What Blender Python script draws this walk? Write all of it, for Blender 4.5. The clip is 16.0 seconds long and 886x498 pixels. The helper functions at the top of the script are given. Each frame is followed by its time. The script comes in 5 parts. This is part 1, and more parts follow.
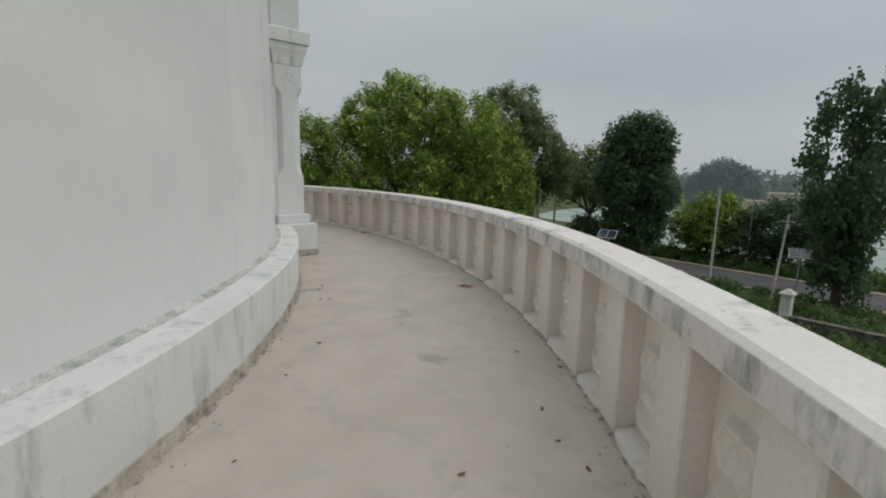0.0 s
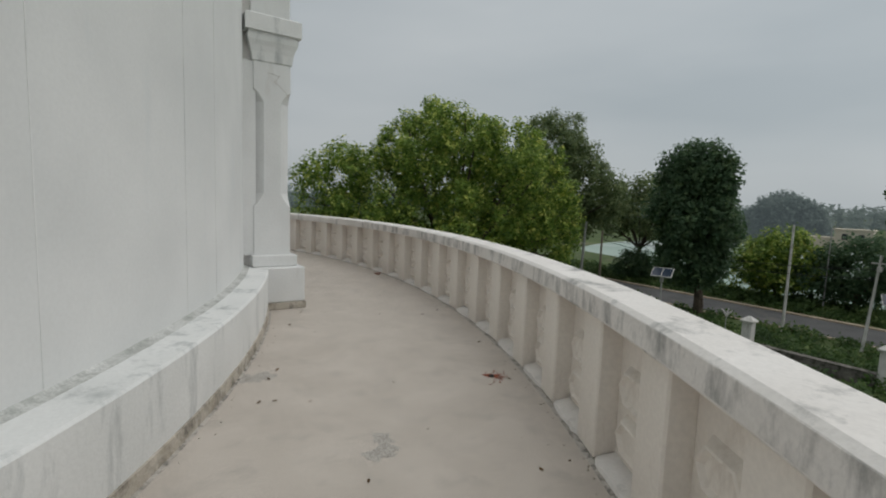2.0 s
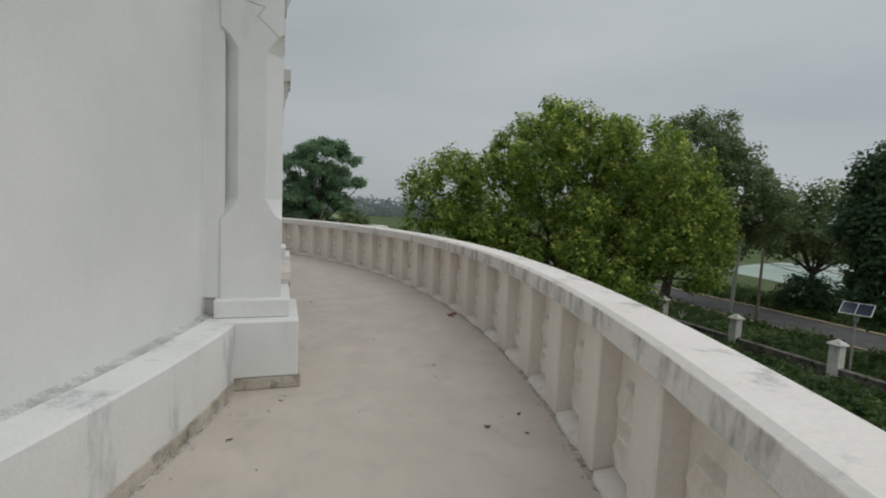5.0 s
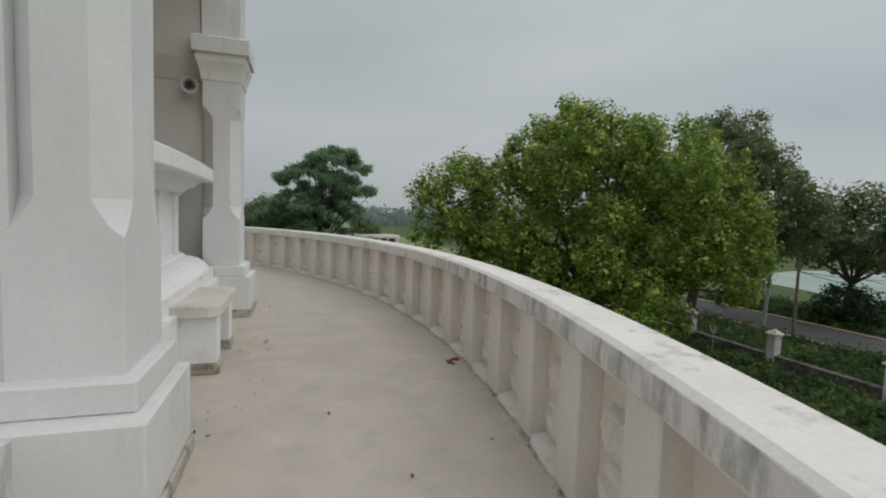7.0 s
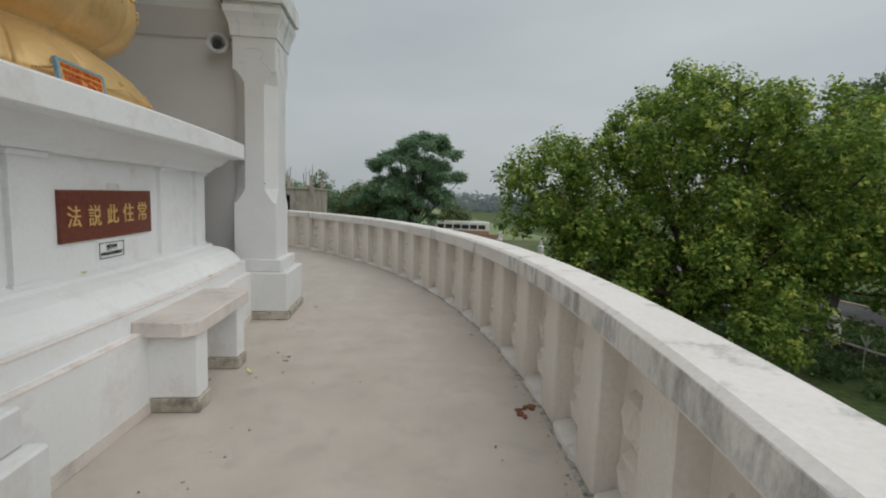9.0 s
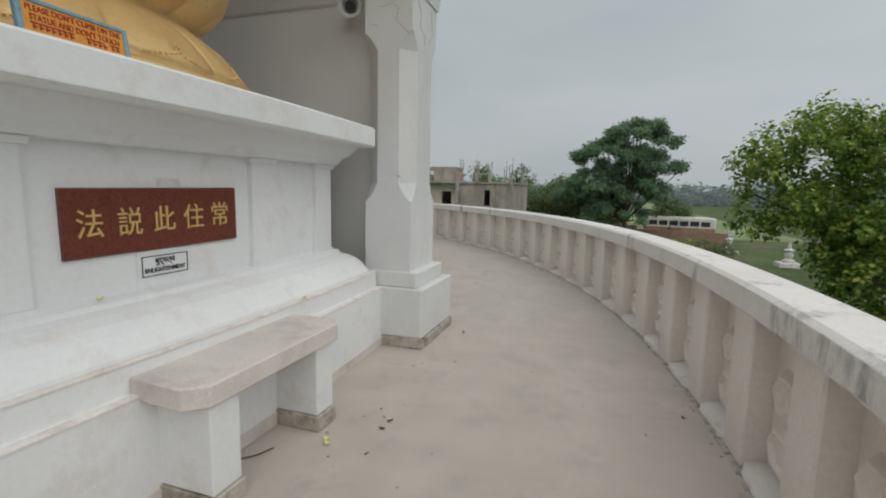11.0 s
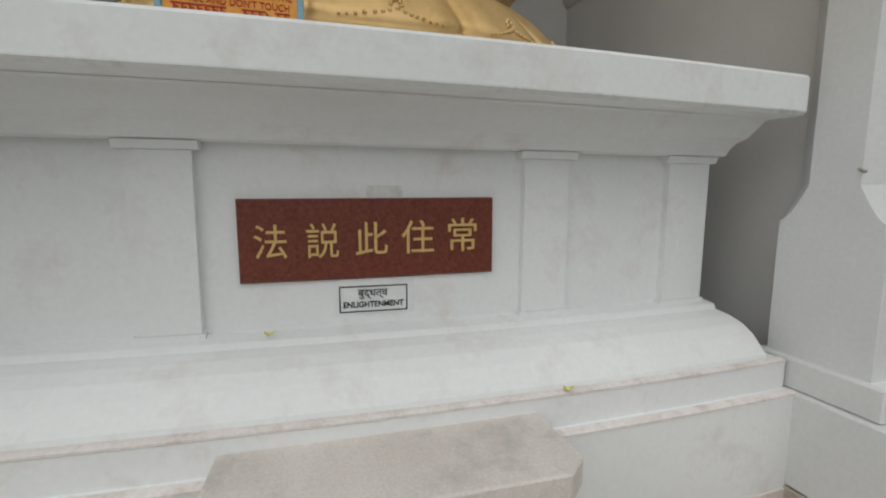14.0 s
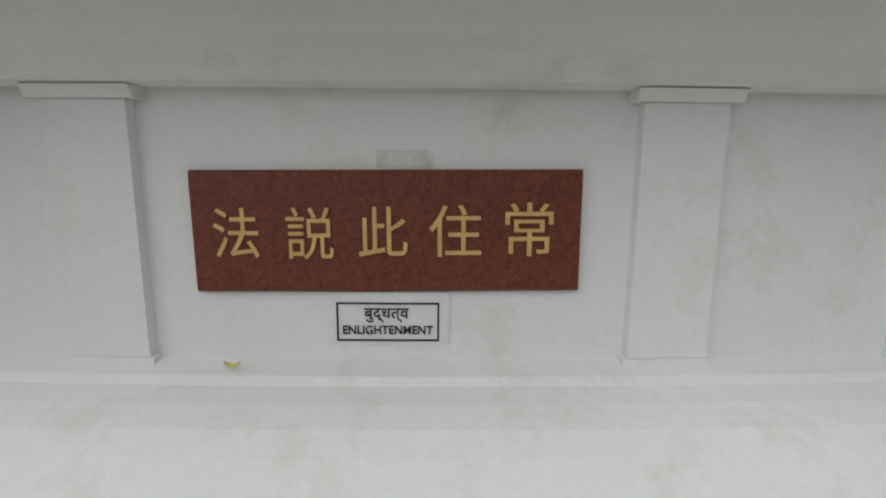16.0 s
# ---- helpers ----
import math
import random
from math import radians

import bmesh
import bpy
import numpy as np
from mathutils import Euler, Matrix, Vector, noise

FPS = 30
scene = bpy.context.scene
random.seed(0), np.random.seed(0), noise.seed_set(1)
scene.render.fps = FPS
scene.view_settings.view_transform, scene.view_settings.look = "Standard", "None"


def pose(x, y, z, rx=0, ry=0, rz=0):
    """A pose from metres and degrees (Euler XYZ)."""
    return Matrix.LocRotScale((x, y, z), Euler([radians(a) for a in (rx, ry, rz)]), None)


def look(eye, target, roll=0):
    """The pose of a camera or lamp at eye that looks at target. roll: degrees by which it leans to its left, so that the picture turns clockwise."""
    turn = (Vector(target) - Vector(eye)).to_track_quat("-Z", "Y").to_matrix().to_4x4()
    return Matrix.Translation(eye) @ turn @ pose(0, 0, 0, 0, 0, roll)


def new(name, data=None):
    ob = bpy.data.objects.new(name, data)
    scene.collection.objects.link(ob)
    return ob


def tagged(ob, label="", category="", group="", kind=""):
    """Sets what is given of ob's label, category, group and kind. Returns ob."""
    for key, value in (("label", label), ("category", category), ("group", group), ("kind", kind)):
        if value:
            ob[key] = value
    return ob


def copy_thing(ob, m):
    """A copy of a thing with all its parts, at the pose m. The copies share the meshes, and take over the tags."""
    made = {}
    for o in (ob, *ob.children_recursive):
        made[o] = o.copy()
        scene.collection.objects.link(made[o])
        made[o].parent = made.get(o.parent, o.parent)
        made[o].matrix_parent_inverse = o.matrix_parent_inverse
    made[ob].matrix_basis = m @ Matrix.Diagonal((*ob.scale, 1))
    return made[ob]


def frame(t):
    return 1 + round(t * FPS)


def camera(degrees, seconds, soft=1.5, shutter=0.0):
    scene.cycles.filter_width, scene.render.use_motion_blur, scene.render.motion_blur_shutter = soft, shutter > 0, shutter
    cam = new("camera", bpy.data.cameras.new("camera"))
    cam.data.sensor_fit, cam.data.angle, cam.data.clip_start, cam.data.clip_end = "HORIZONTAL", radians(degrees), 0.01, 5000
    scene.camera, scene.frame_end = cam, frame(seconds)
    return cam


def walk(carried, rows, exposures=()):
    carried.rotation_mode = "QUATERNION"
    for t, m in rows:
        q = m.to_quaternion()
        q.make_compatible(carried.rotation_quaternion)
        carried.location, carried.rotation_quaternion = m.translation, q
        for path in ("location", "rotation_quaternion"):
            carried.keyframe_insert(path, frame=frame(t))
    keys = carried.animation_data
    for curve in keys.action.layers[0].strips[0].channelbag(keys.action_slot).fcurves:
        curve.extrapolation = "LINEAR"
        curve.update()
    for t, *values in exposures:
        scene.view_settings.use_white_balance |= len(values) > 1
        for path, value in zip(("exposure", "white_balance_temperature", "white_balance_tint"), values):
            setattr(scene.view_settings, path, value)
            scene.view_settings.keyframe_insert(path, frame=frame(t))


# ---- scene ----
cam = camera(87.0, 16.0, soft=2.0)
# seconds, x, y, z, yaw, pitch, roll; the dome's axis is the origin
PATH = [
    (0.0, 8.915, -10.765, 1.529, -38.66, -9.31, -1.49),
    (0.5, 9.242, -10.382, 1.540, -36.45, -8.47, -1.83),
    (1.0, 9.670, -9.957, 1.522, -36.64, -7.28, -2.07),
    (1.5, 10.033, -9.615, 1.553, -35.37, -6.81, -2.20),
    (2.0, 10.411, -9.183, 1.537, -33.64, -5.85, -2.14),
    (2.5, 10.769, -8.860, 1.540, -30.14, -4.95, -1.60),
    (3.0, 11.109, -8.446, 1.523, -28.35, -4.55, -1.62),
    (3.5, 11.421, -8.106, 1.515, -27.04, -4.81, -1.72),
    (4.0, 11.714, -7.703, 1.547, -22.12, -5.63, -2.30),
    (6.5, 12.849, -5.524, 1.537, -18.01, -3.95, -2.41),
    (7.0, 13.012, -5.138, 1.529, -17.32, -4.02, -2.04),
    (7.5, 13.218, -4.824, 1.514, -14.18, -4.75, -1.19),
    (8.0, 13.339, -4.493, 1.505, -11.69, -5.31, -1.65),
    (10.5, 13.902, -2.439, 1.507, 9.47, -7.22, -1.33),
    (11.0, 13.902, -2.029, 1.516, 18.49, -7.44, -1.20),
    (11.5, 13.908, -1.612, 1.509, 31.71, -6.70, -0.88),
    (12.0, 13.856, -1.286, 1.486, 41.09, -6.36, -0.54),
    (12.5, 13.766, -0.971, 1.496, 47.99, -6.25, -0.42),
    (13.0, 13.740, -0.683, 1.531, 61.07, -6.77, -0.23),
    (13.5, 13.650, -0.482, 1.511, 68.98, -6.72, -0.30),
    (14.0, 13.550, -0.268, 1.524, 73.88, -7.31, -0.40),
    (14.5, 13.416, -0.044, 1.487, 81.41, -6.82, 0.12),
    (15.0, 13.233, 0.023, 1.477, 84.83, -7.80, -0.08),
    (15.5, 13.011, 0.067, 1.485, 86.28, -8.72, -0.59),
    (16.0, 12.850, 0.134, 1.476, 88.92, -9.27, -0.37),
]
walk(cam, [(t, pose(x, y, z, 90 + p, ro, yw)) for t, x, y, z, yw, p, ro in PATH],
     [(0.0, -0.21), (4.0, -0.22), (6.5, -0.13), (8.0, -0.09), (10.5, 0.02), (11.5, -0.04), (13.0, -0.05), (14.5, -0.04), (15.0, -0.06), (16.0, -0.15)])

# ---- light: overcast daylight ----
world = bpy.data.worlds.new("overcast")
world.use_nodes = True
scene.world = world
wn = world.node_tree
wn.nodes.clear()
w_out = wn.nodes.new("ShaderNodeOutputWorld")
w_bg = wn.nodes.new("ShaderNodeBackground")
w_sky = wn.nodes.new("ShaderNodeTexSky")
w_sky.sky_type = "NISHITA"
w_sky.sun_disc = False
w_sky.sun_elevation = radians(58)
w_sky.sun_rotation = radians(130)
w_sky.air_density, w_sky.dust_density = 1.0, 4.0
w_mix = wn.nodes.new("ShaderNodeMix")
w_mix.data_type = "RGBA"
w_mix.inputs[0].default_value = 0.93
w_tc = wn.nodes.new("ShaderNodeTexCoord")
w_map = wn.nodes.new("ShaderNodeMapping")
w_map.inputs["Scale"].default_value = (1.0, 1.0, 3.5)
w_noise = wn.nodes.new("ShaderNodeTexNoise")
w_noise.inputs["Scale"].default_value = 1.3
w_noise.inputs["Detail"].default_value = 4
w_noise.inputs["Roughness"].default_value = 0.45
w_ramp = wn.nodes.new("ShaderNodeValToRGB")
w_ramp.color_ramp.elements[0].position, w_ramp.color_ramp.elements[1].position = 0.3, 0.72
w_ramp.color_ramp.elements[0].color = (4.12, 4.6, 4.85, 1)
w_ramp.color_ramp.elements[1].color = (5.55, 5.9, 6.05, 1)
wn.links.new(w_tc.outputs["Generated"], w_map.inputs["Vector"])
wn.links.new(w_map.outputs["Vector"], w_noise.inputs["Vector"])
wn.links.new(w_noise.outputs["Fac"], w_ramp.inputs["Fac"])
# the cloud is thinner towards the sun
w_norm = wn.nodes.new("ShaderNodeVectorMath")
w_norm.operation = "DOT_PRODUCT"
w_norm.inputs[1].default_value = Vector((40, -34, 85)).normalized()
w_thin = wn.nodes.new("ShaderNodeMapRange")
w_thin.inputs["From Min"].default_value, w_thin.inputs["From Max"].default_value = -0.3, 1.0
w_thin.inputs["To Min"].default_value, w_thin.inputs["To Max"].default_value = 0.88, 1.30
w_lit = wn.nodes.new("ShaderNodeVectorMath")
w_lit.operation = "SCALE"
wn.links.new(w_tc.outputs["Generated"], w_norm.inputs[0])
wn.links.new(w_norm.outputs["Value"], w_thin.inputs["Value"])
wn.links.new(w_ramp.outputs["Color"], w_lit.inputs[0])
wn.links.new(w_thin.outputs["Result"], w_lit.inputs["Scale"])
wn.links.new(w_sky.outputs["Color"], w_mix.inputs[6])
wn.links.new(w_lit.outputs["Vector"], w_mix.inputs[7])
wn.links.new(w_mix.outputs[2], w_bg.inputs["Color"])
w_bg.inputs["Strength"].default_value = 0.1
wn.links.new(w_bg.outputs["Background"], w_out.inputs["Surface"])
sun_data = bpy.data.lights.new("sun", "SUN")
sun_data.energy, sun_data.angle, sun_data.color = 1.4, radians(100), (1.0, 0.955, 0.895)
sun = new("sun", sun_data)
sun.matrix_world = look((40, -34, 85), (0, 0, 0))


# ---- materials ----
def mat(name, colors, scale=3.0, rough=0.85, bump=0.15, bump_scale=60.0, metal=0.0, stain=None, stain_scale=1.2, stain_lo=0.55, stain_hi=0.75,
        streak=1.0, jitter=0.0, fine=0.06, spec=0.3):
    """Two-scale procedural surface: broad tone change, fine grain, optional stains drawn out vertically by streak, per-object jitter."""
    m = bpy.data.materials.new(name)
    m.use_nodes = True
    nt = m.node_tree
    N, L = nt.nodes, nt.links
    b = N["Principled BSDF"]
    b.inputs["Roughness"].default_value = rough
    b.inputs["Metallic"].default_value = metal
    b.inputs["Specular IOR Level"].default_value = spec
    tc = N.new("ShaderNodeTexCoord")
    n1 = N.new("ShaderNodeTexNoise")
    n1.inputs["Scale"].default_value = scale
    n1.inputs["Detail"].default_value = 5
    L.new(tc.outputs["Object"], n1.inputs["Vector"])
    r1 = N.new("ShaderNodeValToRGB")
    r1.color_ramp.elements[0].position, r1.color_ramp.elements[1].position = 0.3, 0.7
    r1.color_ramp.elements[0].color = (*colors[0], 1)
    r1.color_ramp.elements[1].color = (*colors[1], 1)
    L.new(n1.outputs["Fac"], r1.inputs["Fac"])
    col = r1.outputs["Color"]
    n2 = N.new("ShaderNodeTexNoise")
    n2.inputs["Scale"].default_value = bump_scale
    n2.inputs["Detail"].default_value = 3
    L.new(tc.outputs["Object"], n2.inputs["Vector"])
    if fine:
        mr = N.new("ShaderNodeMapRange")
        mr.inputs["From Min"].default_value, mr.inputs["From Max"].default_value = 0.3, 0.7
        mr.inputs["To Min"].default_value, mr.inputs["To Max"].default_value = 1 - fine, 1 + fine
        L.new(n2.outputs["Fac"], mr.inputs["Value"])
        mx = N.new("ShaderNodeMix")
        mx.data_type, mx.blend_type = "RGBA", "MULTIPLY"
        mx.inputs[0].default_value = 1.0
        L.new(col, mx.inputs[6])
        L.new(mr.outputs["Result"], mx.inputs[7])
        col = mx.outputs[2]
    if jitter:
        oi = N.new("ShaderNodeObjectInfo")
        mr = N.new("ShaderNodeMapRange")
        mr.inputs["To Min"].default_value, mr.inputs["To Max"].default_value = 1 - jitter, 1 + jitter
        L.new(oi.outputs["Random"], mr.inputs["Value"])
        mx = N.new("ShaderNodeMix")
        mx.data_type, mx.blend_type = "RGBA", "MULTIPLY"
        mx.inputs[0].default_value = 1.0
        L.new(col, mx.inputs[6])
        L.new(mr.outputs["Result"], mx.inputs[7])
        col = mx.outputs[2]
    if stain:
        mp = N.new("ShaderNodeMapping")
        mp.inputs["Scale"].default_value = (1, 1, 1 / streak)
        L.new(tc.outputs["Object"], mp.inputs["Vector"])
        n3 = N.new("ShaderNodeTexNoise")
        n3.inputs["Scale"].default_value = stain_scale
        n3.inputs["Detail"].default_value = 8
        n3.inputs["Roughness"].default_value = 0.7
        L.new(mp.outputs["Vector"], n3.inputs["Vector"])
        mr = N.new("ShaderNodeMapRange")
        mr.inputs["From Min"].default_value, mr.inputs["From Max"].default_value = stain_lo, stain_hi
        L.new(n3.outputs["Fac"], mr.inputs["Value"])
        mx = N.new("ShaderNodeMix")
        mx.data_type = "RGBA"
        L.new(mr.outputs["Result"], mx.inputs[0])
        L.new(col, mx.inputs[6])
        mx.inputs[7].default_value = (*stain, 1)
        col = mx.outputs[2]
    L.new(col, b.inputs["Base Color"])
    if bump:
        bp = N.new("ShaderNodeBump")
        bp.inputs["Strength"].default_value = bump
        bp.inputs["Distance"].default_value = 0.01
        L.new(n2.outputs["Fac"], bp.inputs["Height"])
        L.new(bp.outputs["Normal"], b.inputs["Normal"])
    return m


M_WALL = mat("white_limewash", ((0.64, 0.65, 0.645), (0.72, 0.727, 0.72)), 1.1, 0.9, 0.07, 45, stain=(0.6, 0.63, 0.64), stain_scale=1.6, stain_lo=0.56, stain_hi=0.85, streak=4, fine=0.02)
M_STEP = mat("white_step_paint", ((0.65, 0.66, 0.65), (0.74, 0.745, 0.735)), 1.5, 0.9, 0.2, 50, stain=(0.36, 0.38, 0.38), stain_scale=4.5, stain_lo=0.53, stain_hi=0.74, streak=5, fine=0.03)
M_PED = mat("white_pedestal_paint", ((0.75, 0.76, 0.76), (0.82, 0.83, 0.83)), 1.3, 0.85, 0.06, 40, stain=(0.60, 0.53, 0.49), stain_scale=2.6, stain_lo=0.52, stain_hi=0.85, fine=0.02)
M_PILLAR = mat("white_pillar_paint", ((0.63, 0.637, 0.63), (0.71, 0.717, 0.71)), 1.6, 0.88, 0.06, 45, stain=(0.52, 0.50, 0.47), stain_scale=2.8, stain_lo=0.56, stain_hi=0.85, streak=3, fine=0.03)
# greyer than the pedestal white: some of the niche's shade is in this colour
M_NICHE = mat("shaded_white_niche", ((0.57, 0.555, 0.535), (0.64, 0.625, 0.605)), 1.0, 0.9, 0.08, 40, fine=0.02)
M_RAIL = mat("cream_parapet_paint", ((0.74, 0.685, 0.625), (0.80, 0.75, 0.69)), 2.0, 0.9, 0.25, 40, stain=(0.50, 0.43, 0.36), stain_scale=5, stain_lo=0.55, stain_hi=0.8, streak=3, fine=0.04)
M_COPING = mat("weathered_coping_paint", ((0.72, 0.69, 0.66), (0.80, 0.775, 0.75)), 2.0, 0.9, 0.25, 45, stain=(0.25, 0.255, 0.25), stain_scale=3.0, stain_lo=0.545, stain_hi=0.72, streak=2.0, fine=0.04)
M_FLOOR = mat("terrazzo_cement_floor", ((0.465, 0.42, 0.372), (0.54, 0.49, 0.44)), 2.2, 0.9, 0.02, 300, stain=(0.38, 0.35, 0.315), stain_scale=4.2, stain_lo=0.52, stain_hi=0.78, fine=0.5)
M_SKIRT = mat("bare_cement_skirting", ((0.38, 0.34, 0.28), (0.55, 0.51, 0.45)), 5, 0.95, 0.4, 50, stain=(0.13, 0.12, 0.1), stain_scale=7, stain_lo=0.48, stain_hi=0.7, fine=0.1)
M_BENCH = mat("bare_plaster_slab", ((0.62, 0.57, 0.525), (0.70, 0.65, 0.605)), 4, 0.9, 0.2, 110, stain=(0.43, 0.405, 0.385), stain_scale=3, stain_lo=0.52, stain_hi=0.75, fine=0.08)
M_PLAQUE = mat("red_granite", ((0.11, 0.026, 0.016), (0.19, 0.05, 0.03)), 60, 0.4, 0.05, 260, fine=0.45, spec=0.4)
M_GOLDTEXT = mat("gold_lettering", ((0.55, 0.36, 0.13), (0.68, 0.46, 0.18)), 20, 0.5, 0.05, 80, fine=0.05)
M_GOLD = mat("gold_paint", ((0.64, 0.42, 0.17), (0.74, 0.52, 0.25)), 3, 0.46, 0.06, 30, metal=0.45, stain=(0.40, 0.20, 0.08), stain_scale=3.5, stain_lo=0.58, stain_hi=0.85, streak=3, fine=0.05)
M_HOLE = mat("hole_shade", ((0.03, 0.028, 0.025), (0.05, 0.047, 0.042)), 8, 0.9, 0.0, 60)
M_GRASS = mat("grass_ground", ((0.045, 0.075, 0.022), (0.09, 0.125, 0.04)), 0.12, 0.95, 0.5, 3.0, stain=(0.15, 0.125, 0.085), stain_scale=0.05, stain_lo=0.55, stain_hi=0.7, fine=0.35)


# ---- mesh helpers ----
def part(name, bm, material, parent=None, label="", smooth=False):
    me = bpy.data.meshes.new(name)
    bmesh.ops.recalc_face_normals(bm, faces=bm.faces)
    if smooth:
        for f in bm.faces:
            f.smooth = True
    bm.to_mesh(me)
    bm.free()
    me.materials.append(material)
    ob = new(name, me)
    if parent:
        ob.parent = parent
    if label:
        ob["label"] = label
    return ob


def again(src, name, parent, m):
    """One more object on src's mesh."""
    ob = new(name, src.data)
    ob.parent = parent
    ob.matrix_basis = m
    return ob


def thing(name, label, category, group="", kind="", at=None):
    return tagged(place(new(name), at), label, category, group, kind)


def place(ob, at):
    if at is not None:
        ob.matrix_basis = at
    return ob


def add_box(bm, x0, x1, y0, y1, z0, z1, bevel=0.0, segs=1, taper=0.0, m=None):
    vs = []
    for z, k in ((z0, 0.0), (z1, taper)):
        for x, y in ((x0 + k, y0 + k), (x1 - k, y0 + k), (x1 - k, y1 - k), (x0 + k, y1 - k)):
            vs.append(bm.verts.new((x, y, z)))
    fs = [bm.faces.new([vs[i] for i in q]) for q in ((3, 2, 1, 0), (4, 5, 6, 7), (0, 1, 5, 4), (1, 2, 6, 5), (2, 3, 7, 6), (3, 0, 4, 7))]
    if bevel:
        es = list({e for f in fs for e in f.edges})
        r = bmesh.ops.bevel(bm, geom=es, offset=bevel, segments=segs, affect="EDGES", profile=0.5)
        vs = list({v for f in r["faces"] for v in f.verts} | {v for v in vs if v.is_valid})
    if m is not None:
        bmesh.ops.transform(bm, matrix=m, verts=[v for v in vs if v.is_valid])
    return bm


def box(*a, **k):
    return add_box(bmesh.new(), *a, **k)


def add_prism(bm, pts, z0, z1):
    lo = [bm.verts.new((x, y, z0)) for x, y in pts]
    hi = [bm.verts.new((x, y, z1)) for x, y in pts]
    bm.faces.new(lo[::-1])
    bm.faces.new(hi)
    n = len(pts)
    for i in range(n):
        bm.faces.new((lo[i], lo[(i + 1) % n], hi[(i + 1) % n], hi[i]))
    return bm


def add_cyl(bm, p, q, r0, r1=None, n=10, caps=True):
    p, q = Vector(p), Vector(q)
    r1 = r0 if r1 is None else r1
    t = (q - p).to_track_quat("Z", "Y").to_matrix()
    a, b = [], []
    for i in range(n):
        u = t @ Vector((math.cos(2 * math.pi * i / n), math.sin(2 * math.pi * i / n), 0))
        a.append(bm.verts.new(p + u * r0))
        b.append(bm.verts.new(q + u * r1))
    for i in range(n):
        bm.faces.new((a[i], a[(i + 1) % n], b[(i + 1) % n], b[i]))
    if caps:
        bm.faces.new(a[::-1])
        bm.faces.new(b)
    return bm


def polar(r, deg):
    return r * math.cos(radians(deg)), r * math.sin(radians(deg))


def add_lathe(bm, profile, a0, a1, n, closed=True):
    """Turns a closed (r, z) profile about the dome's axis from a0 to a1 degrees."""
    full = abs(a1 - a0) >= 359.999
    rings = []
    for i in range(n if full else n + 1):
        a = a0 + (a1 - a0) * i / n
        rings.append([bm.verts.new((*polar(r, a), z)) for r, z in profile])
    k = len(profile)
    for i in range(n):
        p, q = rings[i], rings[(i + 1) % len(rings)]
        for j in range(k if closed else k - 1):
            bm.faces.new((p[j], q[j], q[(j + 1) % k], p[(j + 1) % k]))
    if not full and closed:
        bm.faces.new(rings[0])
        bm.faces.new(rings[-1][::-1])
    return bm


def lathe(*a, **k):
    return add_lathe(bmesh.new(), *a, **k)


def structure(name, bm, material, label, category, smooth=False):
    return tagged(part(name, bm, material, None, "", smooth), label, category, "", "structure")


# ---- the terrace ----
structure("floor", lathe([(10.0, -0.4), (15.6, -0.4), (15.6, -0.25), (15.0, 0.0), (10.0, 0.0)], 0, 360, 240), M_FLOOR,
          "worn beige cement terrace floor with fine aggregate", "floor")
structure("terrace_drum", lathe([(8.0, -7.0), (15.3, -7.0), (15.3, -0.404), (8.0, -0.404)], 0, 360, 120), M_WALL, "white drum wall under the round terrace", "wall")
NICHE = 11.2  # half the angle that the niche takes from the drum
structure("wall_dome", lathe([(11.7, 0.0), (11.93, 0.0), (11.93, 6.4), (11.7, 6.4)], NICHE, 360 - NICHE, 240), M_WALL, "whitewashed curved wall with faint seams and stains", "wall")
structure("wall_step", lathe([(11.9, 0.0), (12.23, 0.0), (12.24, 0.545), (12.225, 0.56), (11.9, 0.575)], NICHE + 1.0, 359 - NICHE, 240), M_STEP, "white plinth step along the wall, grey with grime", "plinth")
structure("baseboard", lathe([(12.2, 0.003), (12.25, 0.003), (12.245, 0.095), (12.2, 0.1)], NICHE + 2.5, 357.5 - NICHE, 240), M_SKIRT, "bare cement skirting stained dark with moss", "skirting")
structure("roof_dome", lathe([(11.93, 6.402), (12.3, 6.402), (12.3, 6.7), (11.6, 7.2), (11.2, 9.0), (9.5, 12.0), (6.5, 14.2), (3.0, 15.2), (0.05, 15.5), (0.05, 6.402)], 0, 360, 96), M_WALL,
          "white dome over the drum", "dome")

# ---- balustrade ----
POSTS = 118
STEP = 360 / POSTS
PHASE = -45.1
rail = thing("balustrade", "cream-painted masonry balustrade with sunken panels and weathered coping", "balustrade", kind="structure")
part("coping", lathe([(14.72, 0.875), (14.99, 0.875), (15.02, 0.90), (15.02, 1.02), (15.0, 1.032), (14.74, 1.032), (14.712, 1.012), (14.712, 0.885)], 0, 360, 354), M_COPING, rail, "off-white coping blackened by mould along its face")


def post_mesh():
    bm = bmesh.new()
    add_box(bm, 14.75, 14.97, -0.14, 0.14, 0.004, 0.874, bevel=0.012)
    return bm


